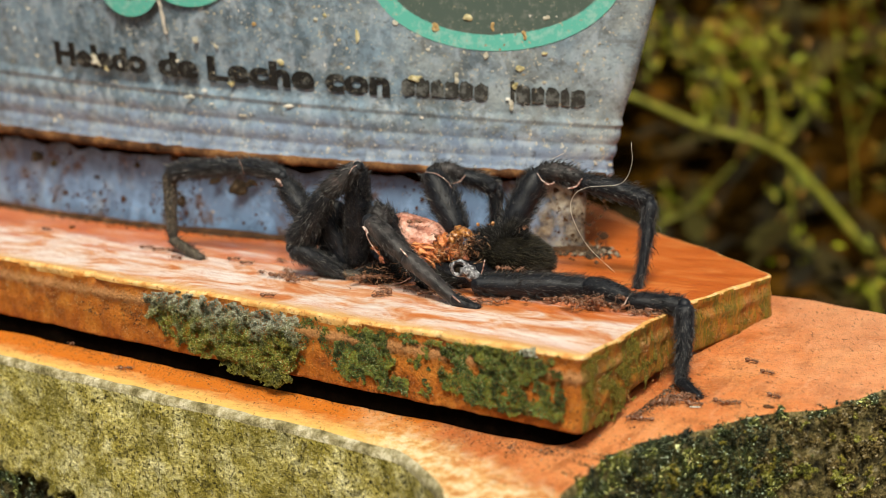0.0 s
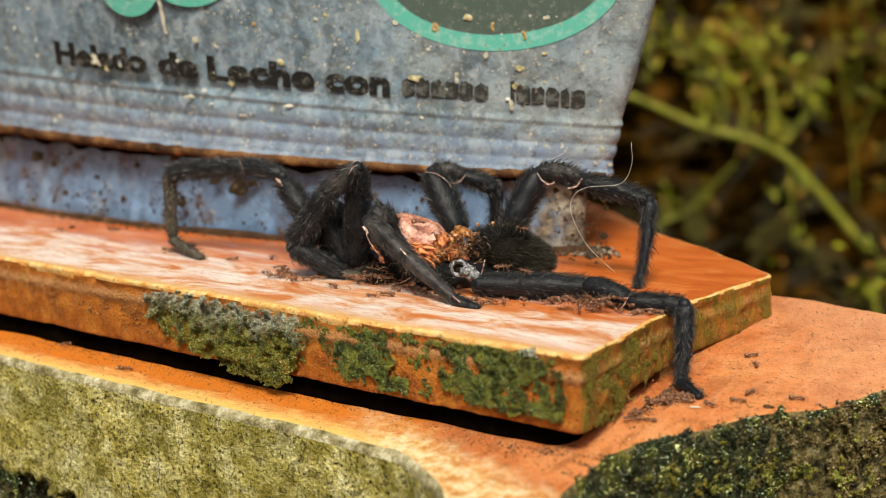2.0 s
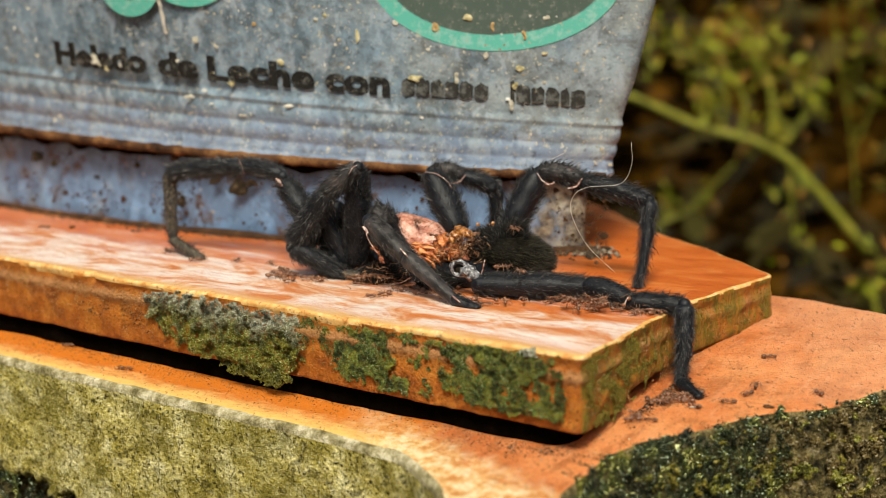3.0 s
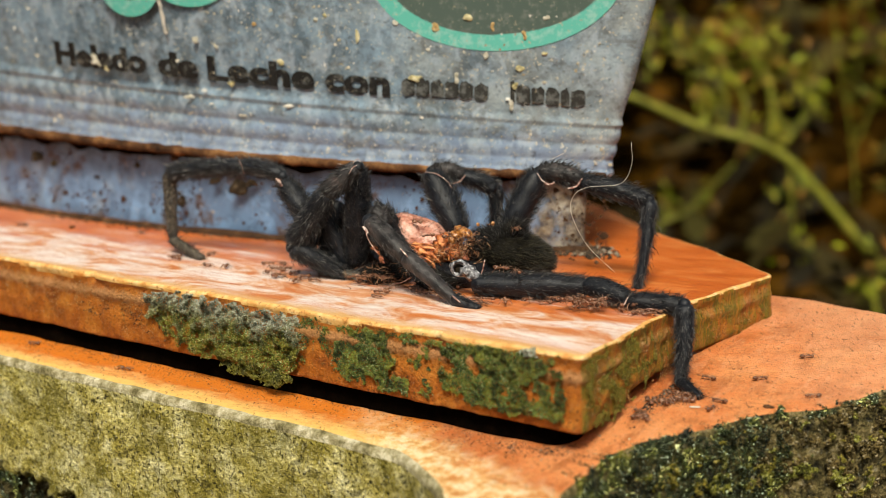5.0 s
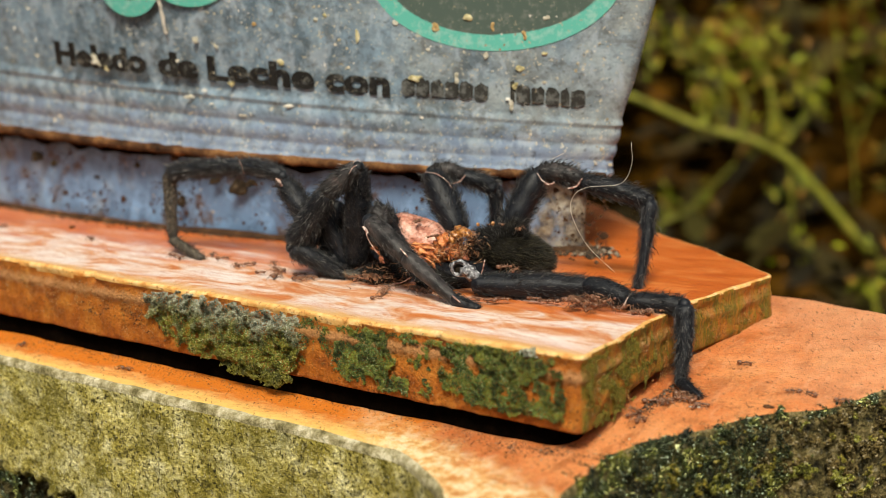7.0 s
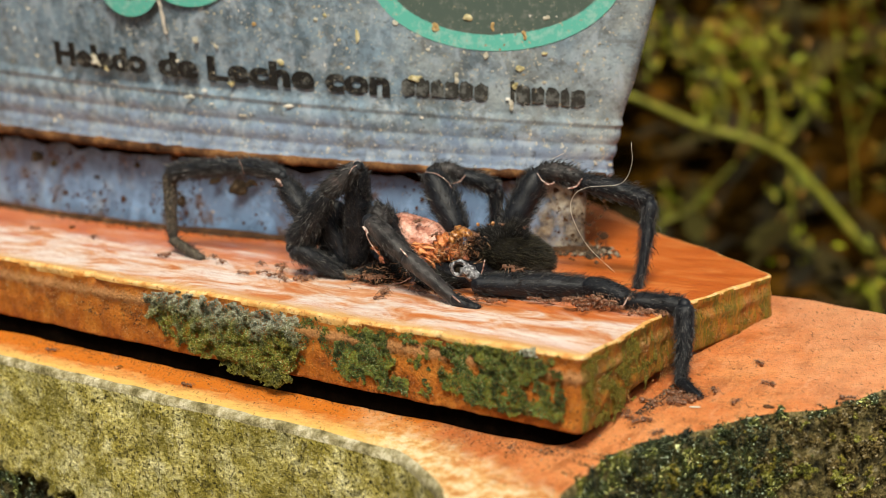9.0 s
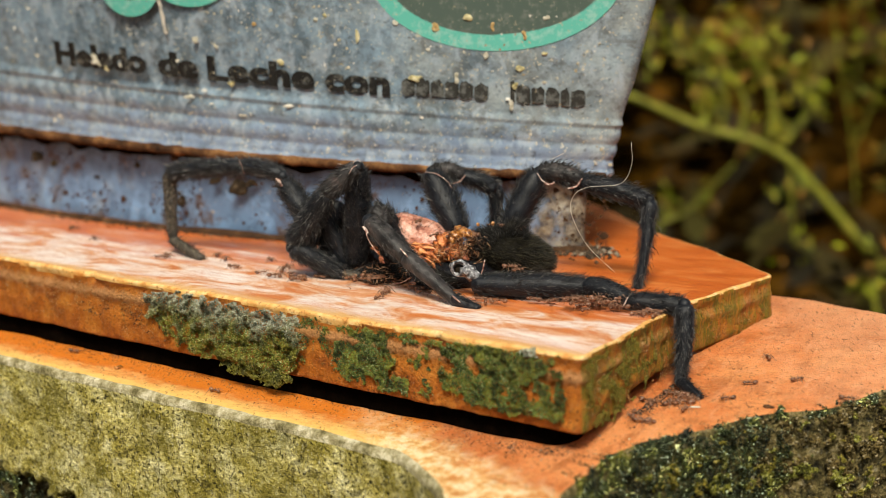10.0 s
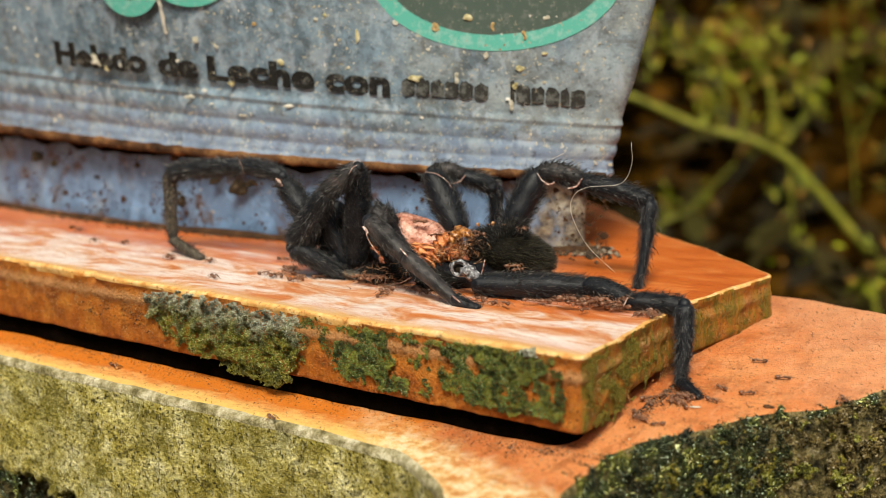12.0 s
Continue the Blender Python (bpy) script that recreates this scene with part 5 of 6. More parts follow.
    part("fibre_tangle", shape(verts, faces), plain("tan_fibre", [(0.38, (0.025, 0.01, 0.005)), (0.5, (0.22, 0.085, 0.03)), (0.62, (0.66, 0.42, 0.24))], 1.2), b, "tan fibres of torn flesh", smooth=False)


build_tarantula()


def build_fibre(points, r, label):
    path = smooth_line(points, 8)
    solo("fibre", tube(path, [r] * len(path), 6), M_FIBRE, at=points[0], label=label, category="fibre")


build_fibre([(37.8, 292, 3.5), (31.7, 292, 9.5), (28.1, 292, 16.4), (28.4, 292, 20.4), (31.5, 292, 22.4), (38.6, 292, 23.2), (40.9, 292, 27.3), (40.7, 292, 32.2)], 0.05, "long pale curled fibre caught on the spider leg")
build_fibre([(24.0, 303, 27.0), (25.6, 302.5, 27.8), (27.0, 302, 28.6)], 0.05, "short pale fibre on the spider leg")


# ---- bits on the clay ----
def build_bit(name, at, size, turn, material, label, category, seed):
    solo(name, blob(at, size, turn, 2, 0.35 * min(size), 0.6 * max(size), seed), material, at=at, label=label, category=category)


build_bit("flake", (48.9, 252.3, slab_top(48.9, 252.3) + 0.15), (1.2, 0.4, 0.15), (0, 0, -8), M_FIBRE, "thin pale flake on the plinth top", "flake", 3)
build_bit("crumb", (-101.8, 366.1, 0.3), (0.8, 0.6, 0.45), (0, 0, 30), M_RUST, "dark crumb of dirt on the tile", "crumb", 5)
build_bit("crumb", (-74.0, 298.3, slab_top(-74, 298.3) + 0.2), (1.2, 0.7, 0.4), (0, 0, 60), M_AMBER, "dry husk on the plinth ledge", "crumb", 6)
build_bit("crumb", (62.7, 250.3, slab_top(62.7, 250.3) + 0.2), (1.2, 0.5, 0.4), (0, 0, -30), M_RUST, "dark crumb on the plinth rim", "crumb", 7)


def build_crumbs():
    """Loose dirt along the tub's foot, rubble by its corner, and grit that also grades the gap's shade."""
    rnd = random.Random(81)
    verts, faces = [], []
    for i in range(3100):
        # dark grit along the gap, also fading its shade into the top
        if i >= 2400:
            f, d = rnd.random(), abs(rnd.gauss(0, 1.3))
            x, y = -106 + 132 * f - 0.56 * d, 327.2 - 90 * f - 0.83 * d
            r = rnd.uniform(0.05, 0.2)
        elif i >= 2200:
            # dark cluster at the tile corner, partly in place of the gap's shadow
            x = rnd.gauss(15, 7)
            y = 240.5 + 0.45 * abs(x - 20) - abs(rnd.gauss(0, 2.2))
            r = rnd.uniform(0.06, 0.3)
        elif i >= 1500:
            f, d = rnd.random(), abs(rnd.gauss(0, 3.6))
            x, y = -100 + 126 * f - 0.56 * d, 322.5 - 85.5 * f - 0.83 * d
            r = rnd.uniform(0.05, 0.2)
        elif i >= 900:
            f, d = 0.45 + 0.55 * rnd.random(), abs(rnd.gauss(0, 1.6))
            x, y = 27 + 22 * f + 0.85 * d, 236 + 33 * f - 0.5 * d
            r = rnd.uniform(0.06, 0.26)
        elif i < 560:
            x = rnd.uniform(-150, 36)
            y = tub_front(x) + 2.0 - abs(rnd.gauss(0, 2.4))
            r = rnd.uniform(0.12, 0.45)
        else:
            x, y = rnd.gauss(36, 4.5), rnd.gauss(333, 4.5)
            r = rnd.uniform(0.2, 0.9)
        c = Vector((x, y, 0.25 * r + (slab_top(x, y) if i >= 900 else 0.0)))
        b = len(verts)
        for k in range(5):
            a = k * 1.2566 + rnd.uniform(-0.3, 0.3)
            verts.append(c + Vector((math.cos(a), math.sin(a), rnd.uniform(-0.2, 0.3))) * r * rnd.uniform(0.7, 1.2))
        verts += [c + Vector((0, 0, r * rnd.uniform(0.5, 1.0))), c - Vector((0, 0, 0.3 * r))]
        for k in range(5):
            faces += [(b + k, b + (k + 1) % 5, b + 5), (b + (k + 1) % 5, b + k, b + 6)]
    solo("dirt_shade_crumbs", shape(verts, faces), M_CRUMB, label="dirt crumbs and rubble, also softening the shade at the gap", category="dirt", kind="stuff", smooth=False)


build_crumbs()


# ---- weeds behind the plinth ----
def leaf_data(rnd, at, way, long, wide, verts, faces):
    side = way.cross(Vector((rnd.uniform(-0.4, 0.4), rnd.uniform(-1, 1), 1))).normalized()
    drop = Vector((0, 0, -1)) * long * rnd.uniform(0.05, 0.35)
    b = len(verts)
    for t, w in ((0, 0.12), (0.25, 0.8), (0.55, 1.0), (0.82, 0.6)):
        p = at + way * long * t + drop * t * t
        verts += [p - side * wide * w, p + Vector((0, 0, -0.15 * wide)), p + side * wide * w]
    verts.append(at + way * long + drop)
    for k in range(3):
        i = b + 3 * k
        faces += [(i, i + 1, i + 4, i + 3), (i + 1, i + 2, i + 5, i + 4)]
    faces += [(b + 9, b + 10, b + 12), (b + 10, b + 11, b + 12)]


FAR = 1.75


def far(p):
    return (p[0] * FAR, p[1] * FAR, 66 + (p[2] - 66) * FAR)


def build_weed(stems, leaves, seed, label):
    """stems: rows of (points, base radius, tip radius); leaves: rows of (centre, spread, count, length)."""
    rnd = random.Random(seed)
    stems = [([far(p) for p in pts], a * FAR * 0.6, b * FAR * 0.5) for pts, a, b in stems]
    leaves = [(far(p), [s * FAR for s in spread], int(n * 2.4), long * FAR * 0.42) for p, spread, n, long in leaves]
    w = thing("weed", stems[0][0][-1] if stems[0][0][-1][2] < stems[0][0][0][2] else stems[0][0][0], label, "plant", "weeds")
    for pts, r0, r1 in stems:
        path = smooth_line(pts, 6)
        n = len(path)
        part("stem", tube(path, [r0 + (r1 - r0) * i / (n - 1) for i in range(n)], 8), M_STEM, w)
    verts, faces = [], []
    for c, spread, count, long in leaves:
        for i in range(count):
            p = Vector(c) + Vector([rnd.gauss(0, s) for s in spread])
            way = Vector((rnd.gauss(0, 0.8), rnd.gauss(0, 0.6), rnd.gauss(0.6, 0.8))).normalized()
            leaf_data(rnd, p, way, long * rnd.uniform(0.6, 1.7), long * 0.11, verts, faces)
    for pts, r0, r1 in stems[1:]:
        path = smooth_line(pts, 10)
        if path[-1].z < path[0].z:
            continue
        for i in range(60):
            k = int((0.25 + 0.75 * rnd.random() ** 0.6) * (len(path) - 1))
            p = path[k] + Vector([rnd.gauss(0, 2.6 * FAR) for a in range(3)])
            way = Vector((rnd.gauss(0, 0.8), rnd.gauss(0, 0.6), rnd.gauss(0.6, 0.8))).normalized()
            long = 3.4 * FAR * rnd.uniform(0.5, 1.5)
            leaf_data(rnd, p, way, long, long * 0.12, verts, faces)
    part("leaves", shape(verts, faces), M_LEAF, w, "small yellow-green leaves", smooth=False)
    return w


build_weed([([(230, 560, -150), (205.7, 560, -73), (185.1, 560, -51.4), (169.8, 560, -34.4), (157.2, 560, -20.1), (144.8, 560, -7.2), (132.6, 560, 0.3), (120.7, 560, 4.1), (106.6, 560, 7.8), (94.7, 560, 12.8), (82.9, 560, 18.1), (64.1, 560, 25.1)], 3.6, 2.8),
            ([(114.8, 560, 7.4), (116.7, 560, 18.1), (112.3, 560, 29.7), (105.6, 560, 35.6), (97.4, 560, 38.4)], 1.9, 1.1),
            ([(106.6, 560, 7.8), (108.6, 560, 15.8), (108.9, 560, 20.4)], 1.6, 1.2),
            ([(123.1, 560, 4.1), (124.5, 560, 15.8), (119.8, 560, 27.4), (110.7, 560, 35.4)], 2.2, 1.3),
            ([(135.4, 560, 2.9), (135.7, 560, 15.8), (131.8, 560, 29.7), (123.2, 560, 45.7), (118.8, 560, 52.6)], 2.4, 1.3),
            ([(139.8, 560, -1.1), (138.1, 560, 13.4), (131.1, 560, 34.2), (126.1, 560, 43.4)], 1.6, 1),
            ([(140.9, 560, -0.1), (148.6, 560, 10.2), (154.3, 560, 16.3), (152.1, 560, 22.8), (142.3, 560, 32.4)], 2.3, 1.3),
            ([(144.2, 560, -5.8), (145.2, 560, -17.2), (147, 560, -33.9), (149.5, 560, -46.1), (151.8, 560, -52.1)], 1.2, 0.9)],
           [((102.3, 558, 39.4), (5, 4, 4), 22, 15), ((87.8, 558, 40.1), (7, 5, 7), 16, 13), ((119.6, 558, 49.2), (7, 5, 6), 20, 13), ((126.9, 558, 40.1), (6, 5, 5), 16, 13), ((112.3, 558, 30.9), (7, 4, 5), 14, 14), ((109.4, 558, 17.1), (4, 4, 7), 10, 13), ((149.6, 558, 25.2), (6, 5, 7), 18, 14), ((142.1, 558, 36.7), (6, 5, 5), 12, 12), ((140.7, 558, 18.2), (6, 5, 8), 10, 12), ((143.8, 558, -21.6), (4, 4, 5), 10, 12), ((149.8, 558, -48.1), (4, 4, 5), 10, 12), ((136.8, 558, 1.9), (6, 4, 3), 8, 10)],
           41, "sprawling green weed with thin branching stems behind the plinth")
build_weed([([(204.4, 640, -132.9), (195.7, 640, -20.9), (187.4, 640, 21.8), (183, 640, 42.8), (179.4, 640, 68.7)], 0.8, 0.5), ([(190.7, 640, 8.6), (194.9, 640, 29.8), (191.1, 640, 48), (191.5, 640, 68.7)], 0.6, 0.4), ([(195.1, 640, -10.1), (205, 640, 19.2), (204.6, 640, 42.8)], 0.6, 0.4)],
           [((186.2, 638, 32.4), (7, 6, 16), 7, 12), ((190.2, 638, 53.2), (14, 8, 10), 7, 12), ((171.8, 638, 55.8), (12, 8, 7), 4, 12), ((202.8, 638, 40.3), (8, 6, 16), 4, 12), ((205.9, 638, -9.9), (6, 6, 16), 4, 12)], 42, "tall leafy weed on the soil bank")
build_weed([([(159.6, 470, -67.4), (154.9, 470, -50.7), (152.1, 470, -38.2)], 3.0, 1.4)], [((152.8, 470, -39.3), (5, 5, 9), 18, 15)], 43, "low green weed at the plinth foot")
build_weed([([(93.5, 600, -59.2), (96.8, 600, -41.1), (109.2, 600, -34.7), (120.7, 600, -23.1), (129.9, 600, -13)], 2.2, 1.6)], [((97.2, 600, -31.3), (5, 5, 5), 16, 12), ((112.9, 600, -30.8), (5, 4, 4), 8, 11)], 44, "dull green weed arching low behind the tile")


def build_litter():
    rnd = random.Random(51)
    verts, faces = [], []
    for i in range(5200):
        x, y = rnd.uniform(-700, 1300), rnd.uniform(620, 2600)
        p = Vector((x, y, ground_height(x, y) + rnd.uniform(0, 30)))
        way = Vector((rnd.gauss(0, 1), rnd.gauss(0, 1), rnd.gauss(0.3, 0.6))).normalized()
        leaf_data(rnd, p, way, rnd.uniform(25, 90), rnd.uniform(3, 12), verts, faces)
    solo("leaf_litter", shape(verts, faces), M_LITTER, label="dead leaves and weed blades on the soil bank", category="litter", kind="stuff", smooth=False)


build_litter()


# ---- ants ----
def ant_meshes():
    def mesh(bm, name):
        return to_mesh(name, bm, M_ANTLEG if name in ("leg", "antenna") else M_ANT, (0, 0, 0))
    got = {"head": mesh(blob((1.25, 0, 0.62), (0.42, 0.36, 0.3), (0, 15, 0), 2), "head"), "thorax": None, "gaster": mesh(blob((-1.0, 0, 0.62), (0.62, 0.42, 0.42), (0, 8, 0), 2), "gaster")}
    path = [Vector(p) for p in ((0.9, 0, 0.62), (0.6, 0, 0.72), (0.2, 0, 0.7), (-0.15, 0, 0.58), (-0.3, 0, 0.62), (-0.45, 0, 0.56))]
    got["thorax"] = mesh(tube(path, [0.12, 0.24, 0.22, 0.13, 0.16, 0.1], 8), "thorax")
    got["antenna"] = [mesh(tube([Vector(p) for p in ((1.5, 0.14 * s, 0.75), (1.75, 0.5 * s, 1.0), (2.2, 0.55 * s, 0.7))], [0.05, 0.045, 0.06], 5), "antenna") for s in (1, -1)]
    got["leg"] = []
    for s in (1, -1):
        for x0, x1 in ((0.6, 1.1), (0.3, 0.25), (0.05, -0.9)):
            got["leg"].append(mesh(tube([Vector(p) for p in ((x0, 0.12 * s, 0.6), ((x0 + x1) / 2, 0.75 * s, 0.95), (x1, 1.15 * s, 0.35), (x1 * 1.25, 1.45 * s, 0.0))], [0.055, 0.06, 0.04, 0.03], 5), "leg"))
    return got


ANT = ant_meshes()


def build_ant(label):
    ant = thing("ant", label=label, category="ant", group="ants")
    def piece(name, me, parent):
        ob = new(name, me)
        ob.parent = parent
        return ob
    head = piece("head", ANT["head"], ant)
    for me in ANT["antenna"]:
        piece("antenna", me, head)
    piece("thorax", ANT["thorax"], ant)
    piece("gaster", ANT["gaster"], ant)
    for me in ANT["leg"]:
        piece("leg", me, ant)
    return ant


ANTS = []


def wanderer(height, label, rows, size=1.0):
    ANTS.append((build_ant(label), height, rows, size, None))


wanderer(tile_top, "small brown ant running over the clay tile",
         [(0, -107.6, 361.8), (0.5, -100.7, 355.1), (1, -96.0, 363.5), (2, -89.5, 361.8), (3, -82.8, 359.2), (5, -80.7, 356.7), (5.5, -79.9, 343.1), (6, -87.8, 345.4), (6.5, -87.6, 343.1), (7, -92.0, 347.8), (9, -91.9, 350.2), (9.5, -92.2, 350.2), (10, -91.2, 348.6), (10.5, -89.5, 344.7), (11, -91.1, 348.6), (11.5, -91.2, 347.8), (12, -90.6, 346.2)])
wanderer(tile_top, "small brown ant running over the clay tile",
         [(0, -71.4, 333.4), (0.5, -71.4, 333.4), (1, -69.2, 333.4), (1.5, -68.8, 332.6), (2, -69.0, 333.4), (2.5, -68.8, 331.9), (3, -68.8, 332.6), (5, -65.2, 324.8), (5.5, -70.7, 333.4), (6, -74.2, 334.8), (6.5, -73.5, 333.4), (7, -66.4, 326.2), (9, -68.2, 326.9), (9.5, -68.1, 326.9), (10, -67.7, 326.2), (10.5, -67.7, 326.2), (11, -67.8, 326.9), (11.5, -67.8, 326.9), (12, -66.8, 324.8)])
wanderer(tile_top, "small brown ant running over the clay tile",
         [(0, -64.7, 322.8), (0.5, -80.2, 331.9), (1, -94.6, 331.9), (1.5, -99.6, 347.0), (2, -103.1, 360.1), (2.5, -107.3, 365.2), (3, -108.9, 365.2), (5, -116.1, 368.7), (7, -121.0, 367.0), (9, -111.4, 363.5), (9.5, -103.1, 358.4), (10, -100.4, 362.6), (10.5, -99.2, 362.6), (12, -98.7, 361.8)])
wanderer(tile_top, "small brown ant running over the clay tile",
         [(0, -75.1, 336.3), (0.5, -75.3, 337.0), (1, -76.4, 342.3), (1.5, -73.1, 345.4), (2, -63.7, 339.3), (2.5, -56.3, 321.4), (3, -59.9, 320.7), (5, -57.2, 327.6), (5.5, -56.6, 326.9), (6, -56.6, 326.9), (6.5, -56.1, 326.9), (7, -56.6, 326.9), (9, -56.0, 324.1), (9.5, -55.8, 323.4), (10, -55.3, 326.2), (10.5, -55.6, 325.5), (11, -55.8, 323.4), (11.5, -55.2, 319.4), (12, -56.0, 319.4)])
wanderer(tile_top, "small brown ant running over the clay tile",
         [(0, -50.7, 321.4), (0.5, -50.4, 321.4), (1, -49.8, 321.4), (1.5, -49.9, 322.1), (2, -50.9, 321.4), (2.5, -49.9, 320.7), (3, -49.6, 320.0), (5, -51.1, 312.8), (5.5, -49.8, 314.7), (6, -49.7, 314.1), (6.5, -50.0, 314.1), (7, -48.7, 314.1), (9, -46.1, 305.2), (9.5, -43.6, 311.5), (10, -49.5, 312.8), (10.5, -41.3, 301.0), (11, -46.0, 309.6), (11.5, -41.7, 322.8), (12, -38.8, 321.4)])
wanderer(tile_top, "small brown ant running over the clay tile",
         [(0, -47.0, 316.7), (0.5, -42.3, 316.7), (1, -42.5, 318.0), (1.5, -42.5, 316.0), (2, -41.5, 322.8), (2.5, -42.3, 320.7), (3, -41.0, 316.7), (5, -41.7, 316.0), (5.5, -39.8, 318.0), (6, -42.0, 319.4), (6.5, -39.2, 312.8), (7, -45.9, 315.4), (9, -43.3, 316.0), (9.5, -41.3, 309.0), (10, -41.7, 320.7), (10.5, -39.5, 304.6), (11, -42.1, 314.7), (11.5, -39.4, 309.0), (12, -36.3, 311.5)])
wanderer(tile_top, "small brown ant running over the clay tile",
         [(0, -68.1, 332.6), (0.5, -67.5, 331.9), (1, -68.8, 333.4), (2, -68.2, 331.9), (3, -68.4, 331.2), (5, -55.9, 314.1), (5.5, -53.4, 315.4), (6, -53.6, 321.4), (6.5, -53.3, 320.7), (7, -53.6, 322.1), (9, -53.0, 318.0), (9.5, -53.2, 315.4), (10, -52.5, 321.4), (10.5, -54.2, 319.4), (11, -60.3, 319.4), (11.5, -62.2, 318.7), (12, -66.4, 322.8)])
wanderer(tile_top, "small brown ant running over the clay tile",
         [(0, -35.0, 302.8), (0.5, -34.0, 307.7), (1, -40.5, 307.7), (1.5, -42.1, 309.6), (2, -35.8, 304.6), (2.5, -33.7, 305.2), (3, -34.9, 304.0), (5, -34.3, 305.2), (5.5, -37.5, 309.6), (6, -37.3, 305.2), (6.5, -37.9, 307.7), (7, -37.9, 307.7), (9, -35.8, 298.6), (9.5, -35.6, 305.2), (10, -34.8, 303.4), (10.5, -37.2, 307.7), (11, -38.5, 307.7), (11.5, -37.0, 311.5), (12, -35.5, 309.6)])
wanderer(tile_top, "small brown ant running over the clay tile",
         [(0, -37.6, 282.4), (0.5, -23.5, 280.8), (1, -17.4, 282.4), (1.5, -21.4, 287.8), (2, -24.2, 291.7), (3, -28.5, 298.0), (5, -64.7, 322.1), (5.5, -78.7, 328.3), (6, -73.5, 319.4), (6.5, -58.0, 306.5), (7, -63.7, 322.8), (9, -68.5, 324.8), (10, -68.6, 324.1), (10.5, -71.0, 324.8), (11, -74.6, 325.5), (11.5, -82.8, 334.8), (12, -82.1, 343.1)])
wanderer(tile_top, "small brown ant running over the clay tile",
         [(0, -33.7, 299.2), (0.5, -40.5, 302.2), (1, -47.5, 291.1), (1.5, -44.6, 295.1), (2, -37.2, 307.7), (3, -35.5, 304.0), (5, -36.9, 310.2), (6, -33.5, 297.4), (7, -32.9, 303.4), (9, -32.5, 306.5), (10, -32.5, 300.4), (11, -44.9, 306.5), (11.5, -54.9, 305.2), (12, -52.3, 301.6)])
wanderer(tile_top, "small brown ant running over the clay tile",
         [(0, -39.0, 319.4), (0.5, -34.8, 309.6), (1, -36.4, 306.5), (1.5, -37.8, 318.0), (2, -38.3, 311.5), (2.5, -37.0, 311.5), (3, -37.2, 307.7), (5, -38.1, 315.4), (5.5, -38.5, 312.8), (6, -36.5, 312.8), (6.5, -35.6, 305.2), (7, -40.2, 316.0), (9, -38.6, 314.1), (9.5, -39.6, 316.7), (10, -36.5, 312.8), (10.5, -35.8, 306.5), (11, -34.3, 305.2), (11.5, -34.8, 309.6), (12, -34.8, 309.6)])
wanderer(slab_top, "small brown ant running over the plinth top",
         [(0, 53.8, 253.6), (0.5, 54.8, 251.7), (1, 56.4, 256.8), (1.5, 54.5, 254.1), (2, 57.4, 253.7), (2.5, 56.9, 252.6), (3, 55.7, 253.3), (5, 54.1, 253.9), (5.5, 51.3, 256.4), (6, 50.8, 256.4), (6.5, 50.4, 254.7), (7, 50.2, 252.4), (9, 56.9, 252.9), (9.5, 55.8, 260.6), (10, 56.0, 255.1), (10.5, 52.4, 253.2), (11, 55.7, 253.6), (11.5, 58.2, 256.0), (12, 55.8, 260.6)])
wanderer(slab_top, "small brown ant running over the plinth top",
         [(0, 56.3, 252.7), (0.5, 56.1, 253.3), (1, 58.5, 252.1), (1.5, 58.7, 254.7), (2, 60.7, 257.4), (2.5, 62.5, 258.4), (3, 62.6, 260.8), (5, 64.3, 264.7), (5.5, 71.4, 262.7), (6, 76.4, 252.7), (6.5, 70.6, 250.6), (7, 72.2, 254.8), (9, 65.3, 261.7), (9.5, 65.3, 262.6), (10, 61.9, 262.5), (10.5, 61.6, 262.2), (11, 58.5, 257.4), (11.5, 61.8, 265.4), (12, 60.0, 257.2)])
wanderer(slab_top, "small brown ant running over the plinth top",
         [(0, 66.4, 267.9), (0.5, 67.1, 267.2), (1, 63.0, 258.9), (1.5, 64.6, 267.6), (2, 65.2, 272.5), (2.5, 65.1, 276.2), (3, 68.9, 277.0), (5, 76.6, 275.8), (5.5, 76.3, 278.3), (6, 82.2, 271.5), (6.5, 82.4, 271.1), (7, 69.2, 256.8), (9, 66.2, 273.3), (9.5, 66.2, 272.0), (10, 68.7, 276.4), (10.5, 66.2, 275.7), (11, 73.0, 277.1), (11.5, 71.7, 271.5), (12, 66.5, 274.6)])
wanderer(slab_top, "small brown ant running over the plinth top",
         [(0, 64.8, 274.9), (0.5, 65.6, 274.1), (1, 64.8, 277.7), (2, 65.5, 278.3), (2.5, 68.0, 278.6), (3, 60.3, 256.9), (5, 54.3, 266.5), (5.5, 54.9, 266.4), (6, 58.5, 267.2), (6.5, 60.2, 270.9), (7, 63.1, 273.8), (9, 54.1, 259.6), (9.5, 62.8, 260.8), (10, 71.3, 263.0), (10.5, 73.9, 266.5), (11, 61.3, 268.0), (11.5, 61.6, 266.4), (12, 68.8, 264.3)])
wanderer(slab_top, "small brown ant running over the plinth top",
         [(0, 49.0, 252.8), (0.5, 48.9, 252.5), (1, 49.9, 250.7), (1.5, 49.2, 252.5), (2, 51.7, 252.7), (2.5, 49.3, 248.5), (3, 48.8, 252.0), (5, 51.6, 250.4), (5.5, 55.6, 250.4), (6, 50.1, 253.0), (7, 49.1, 251.9), (9, 39.9, 240.2), (9.5, 38.2, 242.5), (10, 46.6, 250.6), (10.5, 48.3, 252.1), (11, 45.4, 250.7), (11.5, 52.3, 255.9), (12, 52.6, 254.7)])
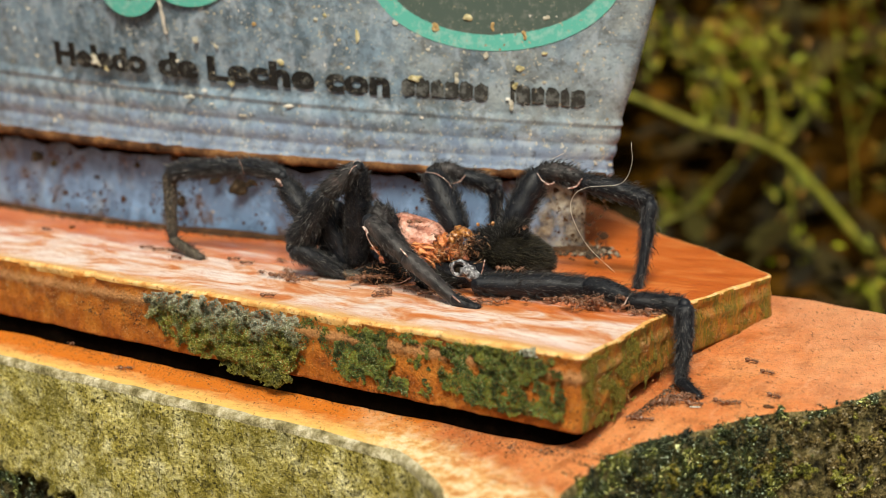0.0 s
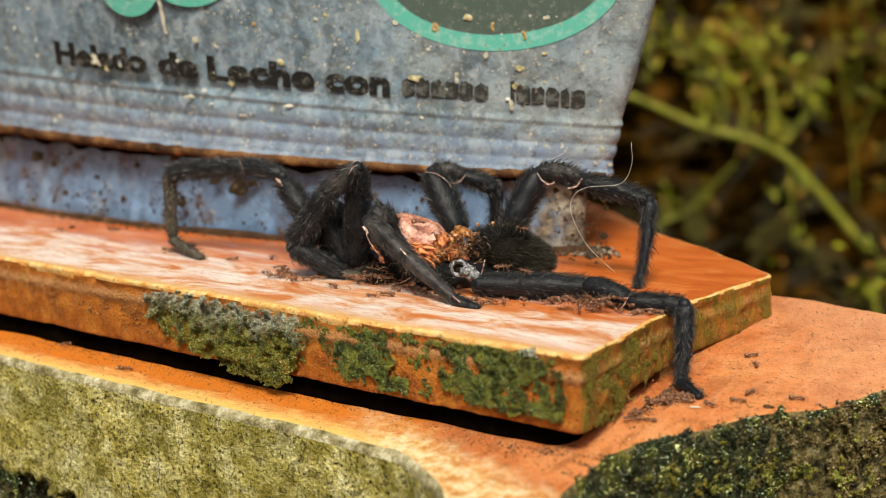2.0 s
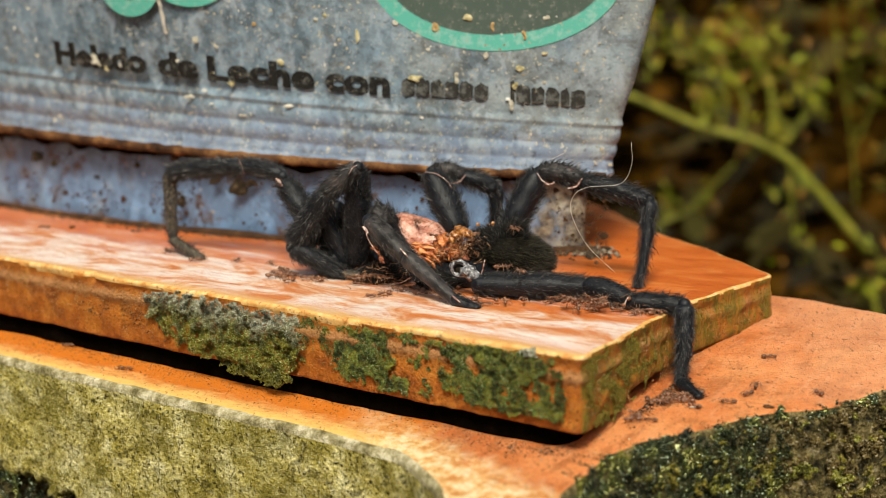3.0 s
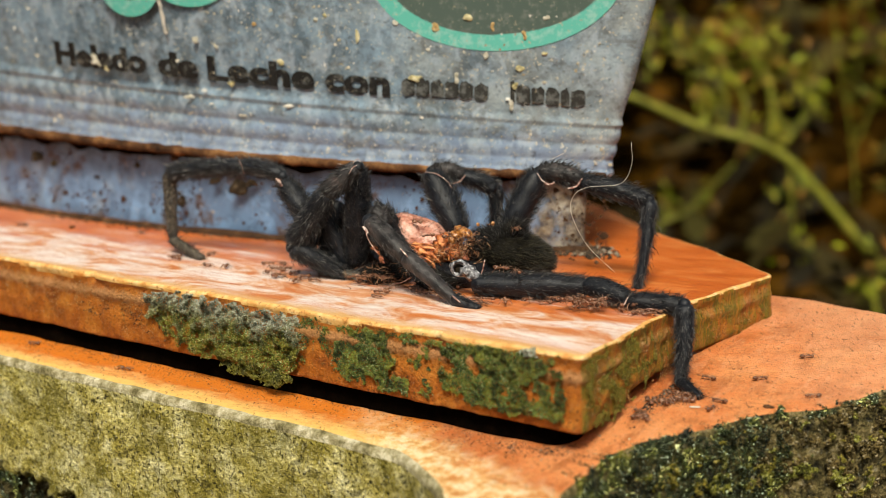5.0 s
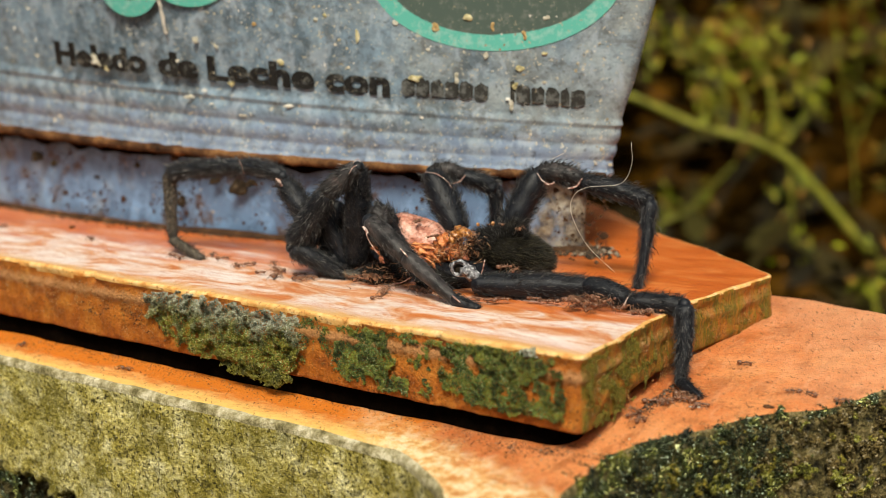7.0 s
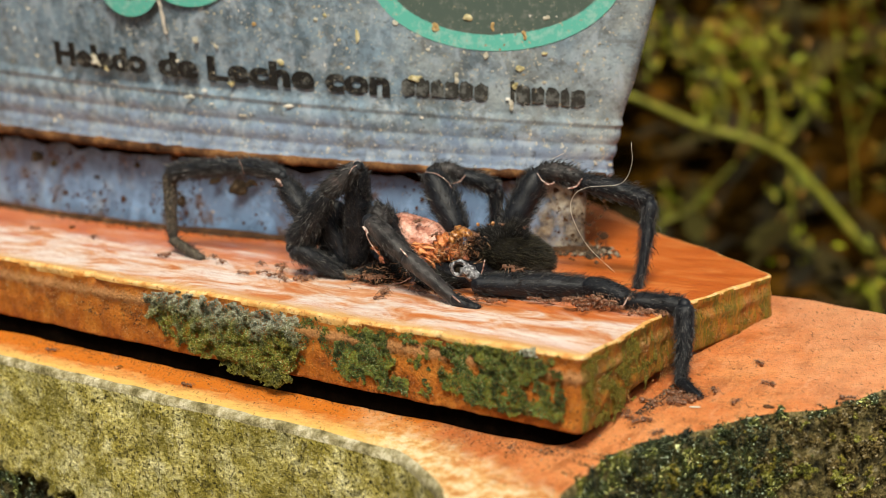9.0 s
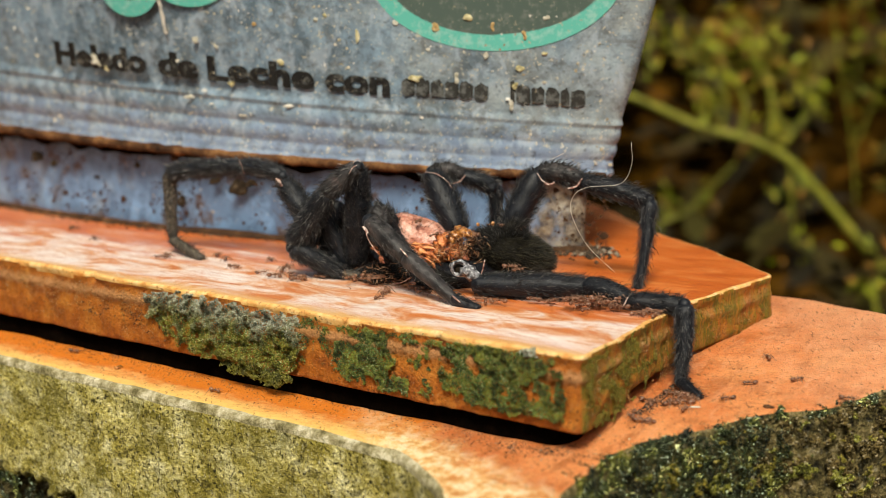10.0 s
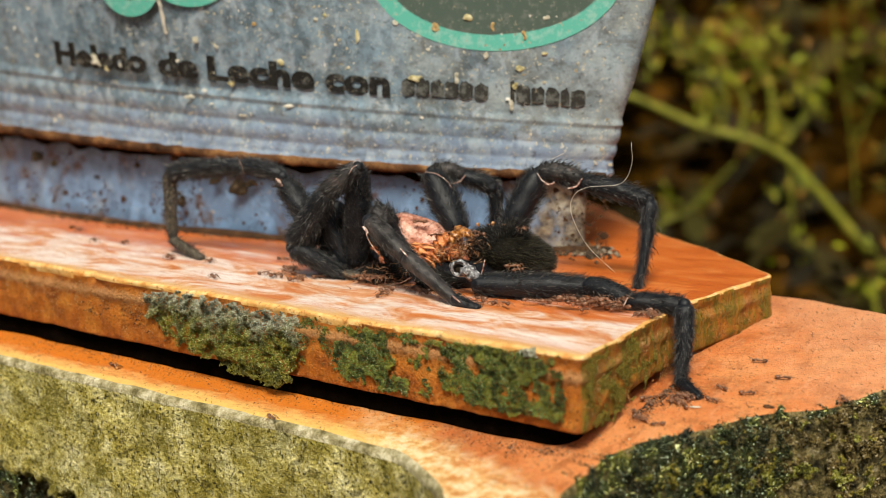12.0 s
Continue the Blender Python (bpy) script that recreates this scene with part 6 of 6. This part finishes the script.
wanderer(slab_top, "small brown ant running over the plinth top",
         [(0, 64.8, 255.0), (0.5, 66.1, 253.3), (2, 68.8, 253.2), (2.5, 75.4, 249.9), (3, 73.7, 255.2), (5, 72.3, 253.9), (5.5, 74.0, 250.1), (6, 76.8, 252.1), (7, 76.9, 250.9), (9, 78.3, 251.9), (12, 77.5, 251.4)])
wanderer(slab_top, "small brown ant on the plinth ledge",
         [(0, -88.5, 316.5), (1, -89.2, 315.9), (2, -90.7, 316.1), (3, -90.1, 315.2), (5, -99.2, 318.3), (6, -101.4, 318.7), (7, -101.9, 317.9), (9, -93.5, 312.5), (10, -87.6, 310.8), (11, -77.3, 301.4), (12, -75.5, 299.2)])
wanderer(slab_top, "small brown ant on the plinth ledge",
         [(0, -72.0, 296.5), (7, -72.0, 296.5), (9, -55.8, 283.8), (10, -49.0, 279.4), (11, -40.6, 271.8), (12, -34.7, 262.4)])


def crowd(centre, spread, z, count, seed, label, pitch=0.0, rise=0.0):
    """Ants that feed in one place and shuffle about a little."""
    rnd = random.Random(seed)
    for i in range(count):
        x, y = rnd.uniform(-1, 1) * spread[0] + centre[0], rnd.uniform(-1, 1) * spread[1] + centre[1]
        home = (x, y)
        turn = rnd.uniform(0, 360)
        rows = []
        for k in range(17):
            rows.append((0.75 * k, x, y, turn))
            if rnd.random() < 0.6:
                x += rnd.gauss(0, 0.9)
                y += rnd.gauss(0, 0.9)
                x += (home[0] - x) * 0.25
                y += (home[1] - y) * 0.25
                turn += rnd.uniform(-55, 55)
        up = rnd.uniform(0, rise)
        level = (lambda a, b, h=z, u=up: (h(a, b) if callable(h) else h) + u)
        ANTS.append((build_ant(label), level, rows, rnd.uniform(0.85, 1.2), (pitch + rnd.uniform(-8, 8) + 14 * up, rnd.uniform(-8, 8))))


crowd((32, 270.6), (6.5, 2.2), 0.0, 19, 61, "small brown ant feeding beside the spider leg", 0, 2.2)
crowd((20, 275.6), (13, 1.4), 0.0, 12, 72, "small brown ant feeding beside the spider leg", 0, 1.0)
crowd((39, 266.5), (4, 2.0), 0.0, 5, 62, "small brown ant feeding beside the spider leg")
crowd((-28, 303), (15, 8.0), 0.0, 11, 63, "small brown ant under the folded spider leg")
crowd((-6, 287), (9, 5.0), 0.0, 9, 64, "small brown ant under the spider body")
crowd((45.1, 255.8), (5.0, 2.5), slab_top, 11, 65, "small brown ant at the foot of the hanging spider leg")
crowd((36.8, 247.5), (2.5, 2.0), slab_top, 4, 70, "small brown ant in the gap beside the tile")
crowd((2.5, 292.5), (5, 1.2), 11.0, 6, 66, "small brown ant on the opened spider body", 20)
crowd((-16.5, 294), (4, 1.5), 1.5, 6, 71, "small brown ant among the folded spider legs", 15)
crowd((-3, 297), (4, 1.2), 13.2, 1, 67, "small brown ant on the shrivelled belly", 10)
crowd((13, 297), (5, 2.0), 12.2, 2, 68, "small brown ant on the hairy spider body", 10)
crowd((14, 281), (6, 0.8), 6.0, 2, 69, "small brown ant walking on the spider leg")


def motions():
    for ant, height, rows, size, lean in ANTS:
        keys, turn = [], None
        ant.scale = (size, size, size)
        for i, row in enumerate(rows):
            t, x, y = row[:3]
            if len(row) > 3:
                turn = row[3]
            else:
                a, b = rows[max(i - 1, 0)], rows[min(i + 1, len(rows) - 1)]
                dx, dy = b[1] - a[1], b[2] - a[2]
                want = math.degrees(math.atan2(dy, dx)) if math.hypot(dx, dy) > 0.8 else (turn or 20.0 * i)
                if turn is None:
                    turn = want
                turn += max(-80, min(80, (want - turn + 180) % 360 - 180))
            rx, ry = lean or (0, 0)
            z = height(x, y) if callable(height) else height
            keys.append((t, pose(x * MM, y * MM, z * MM, rx, ry, turn)))
        walk(ant, keys)


motions()
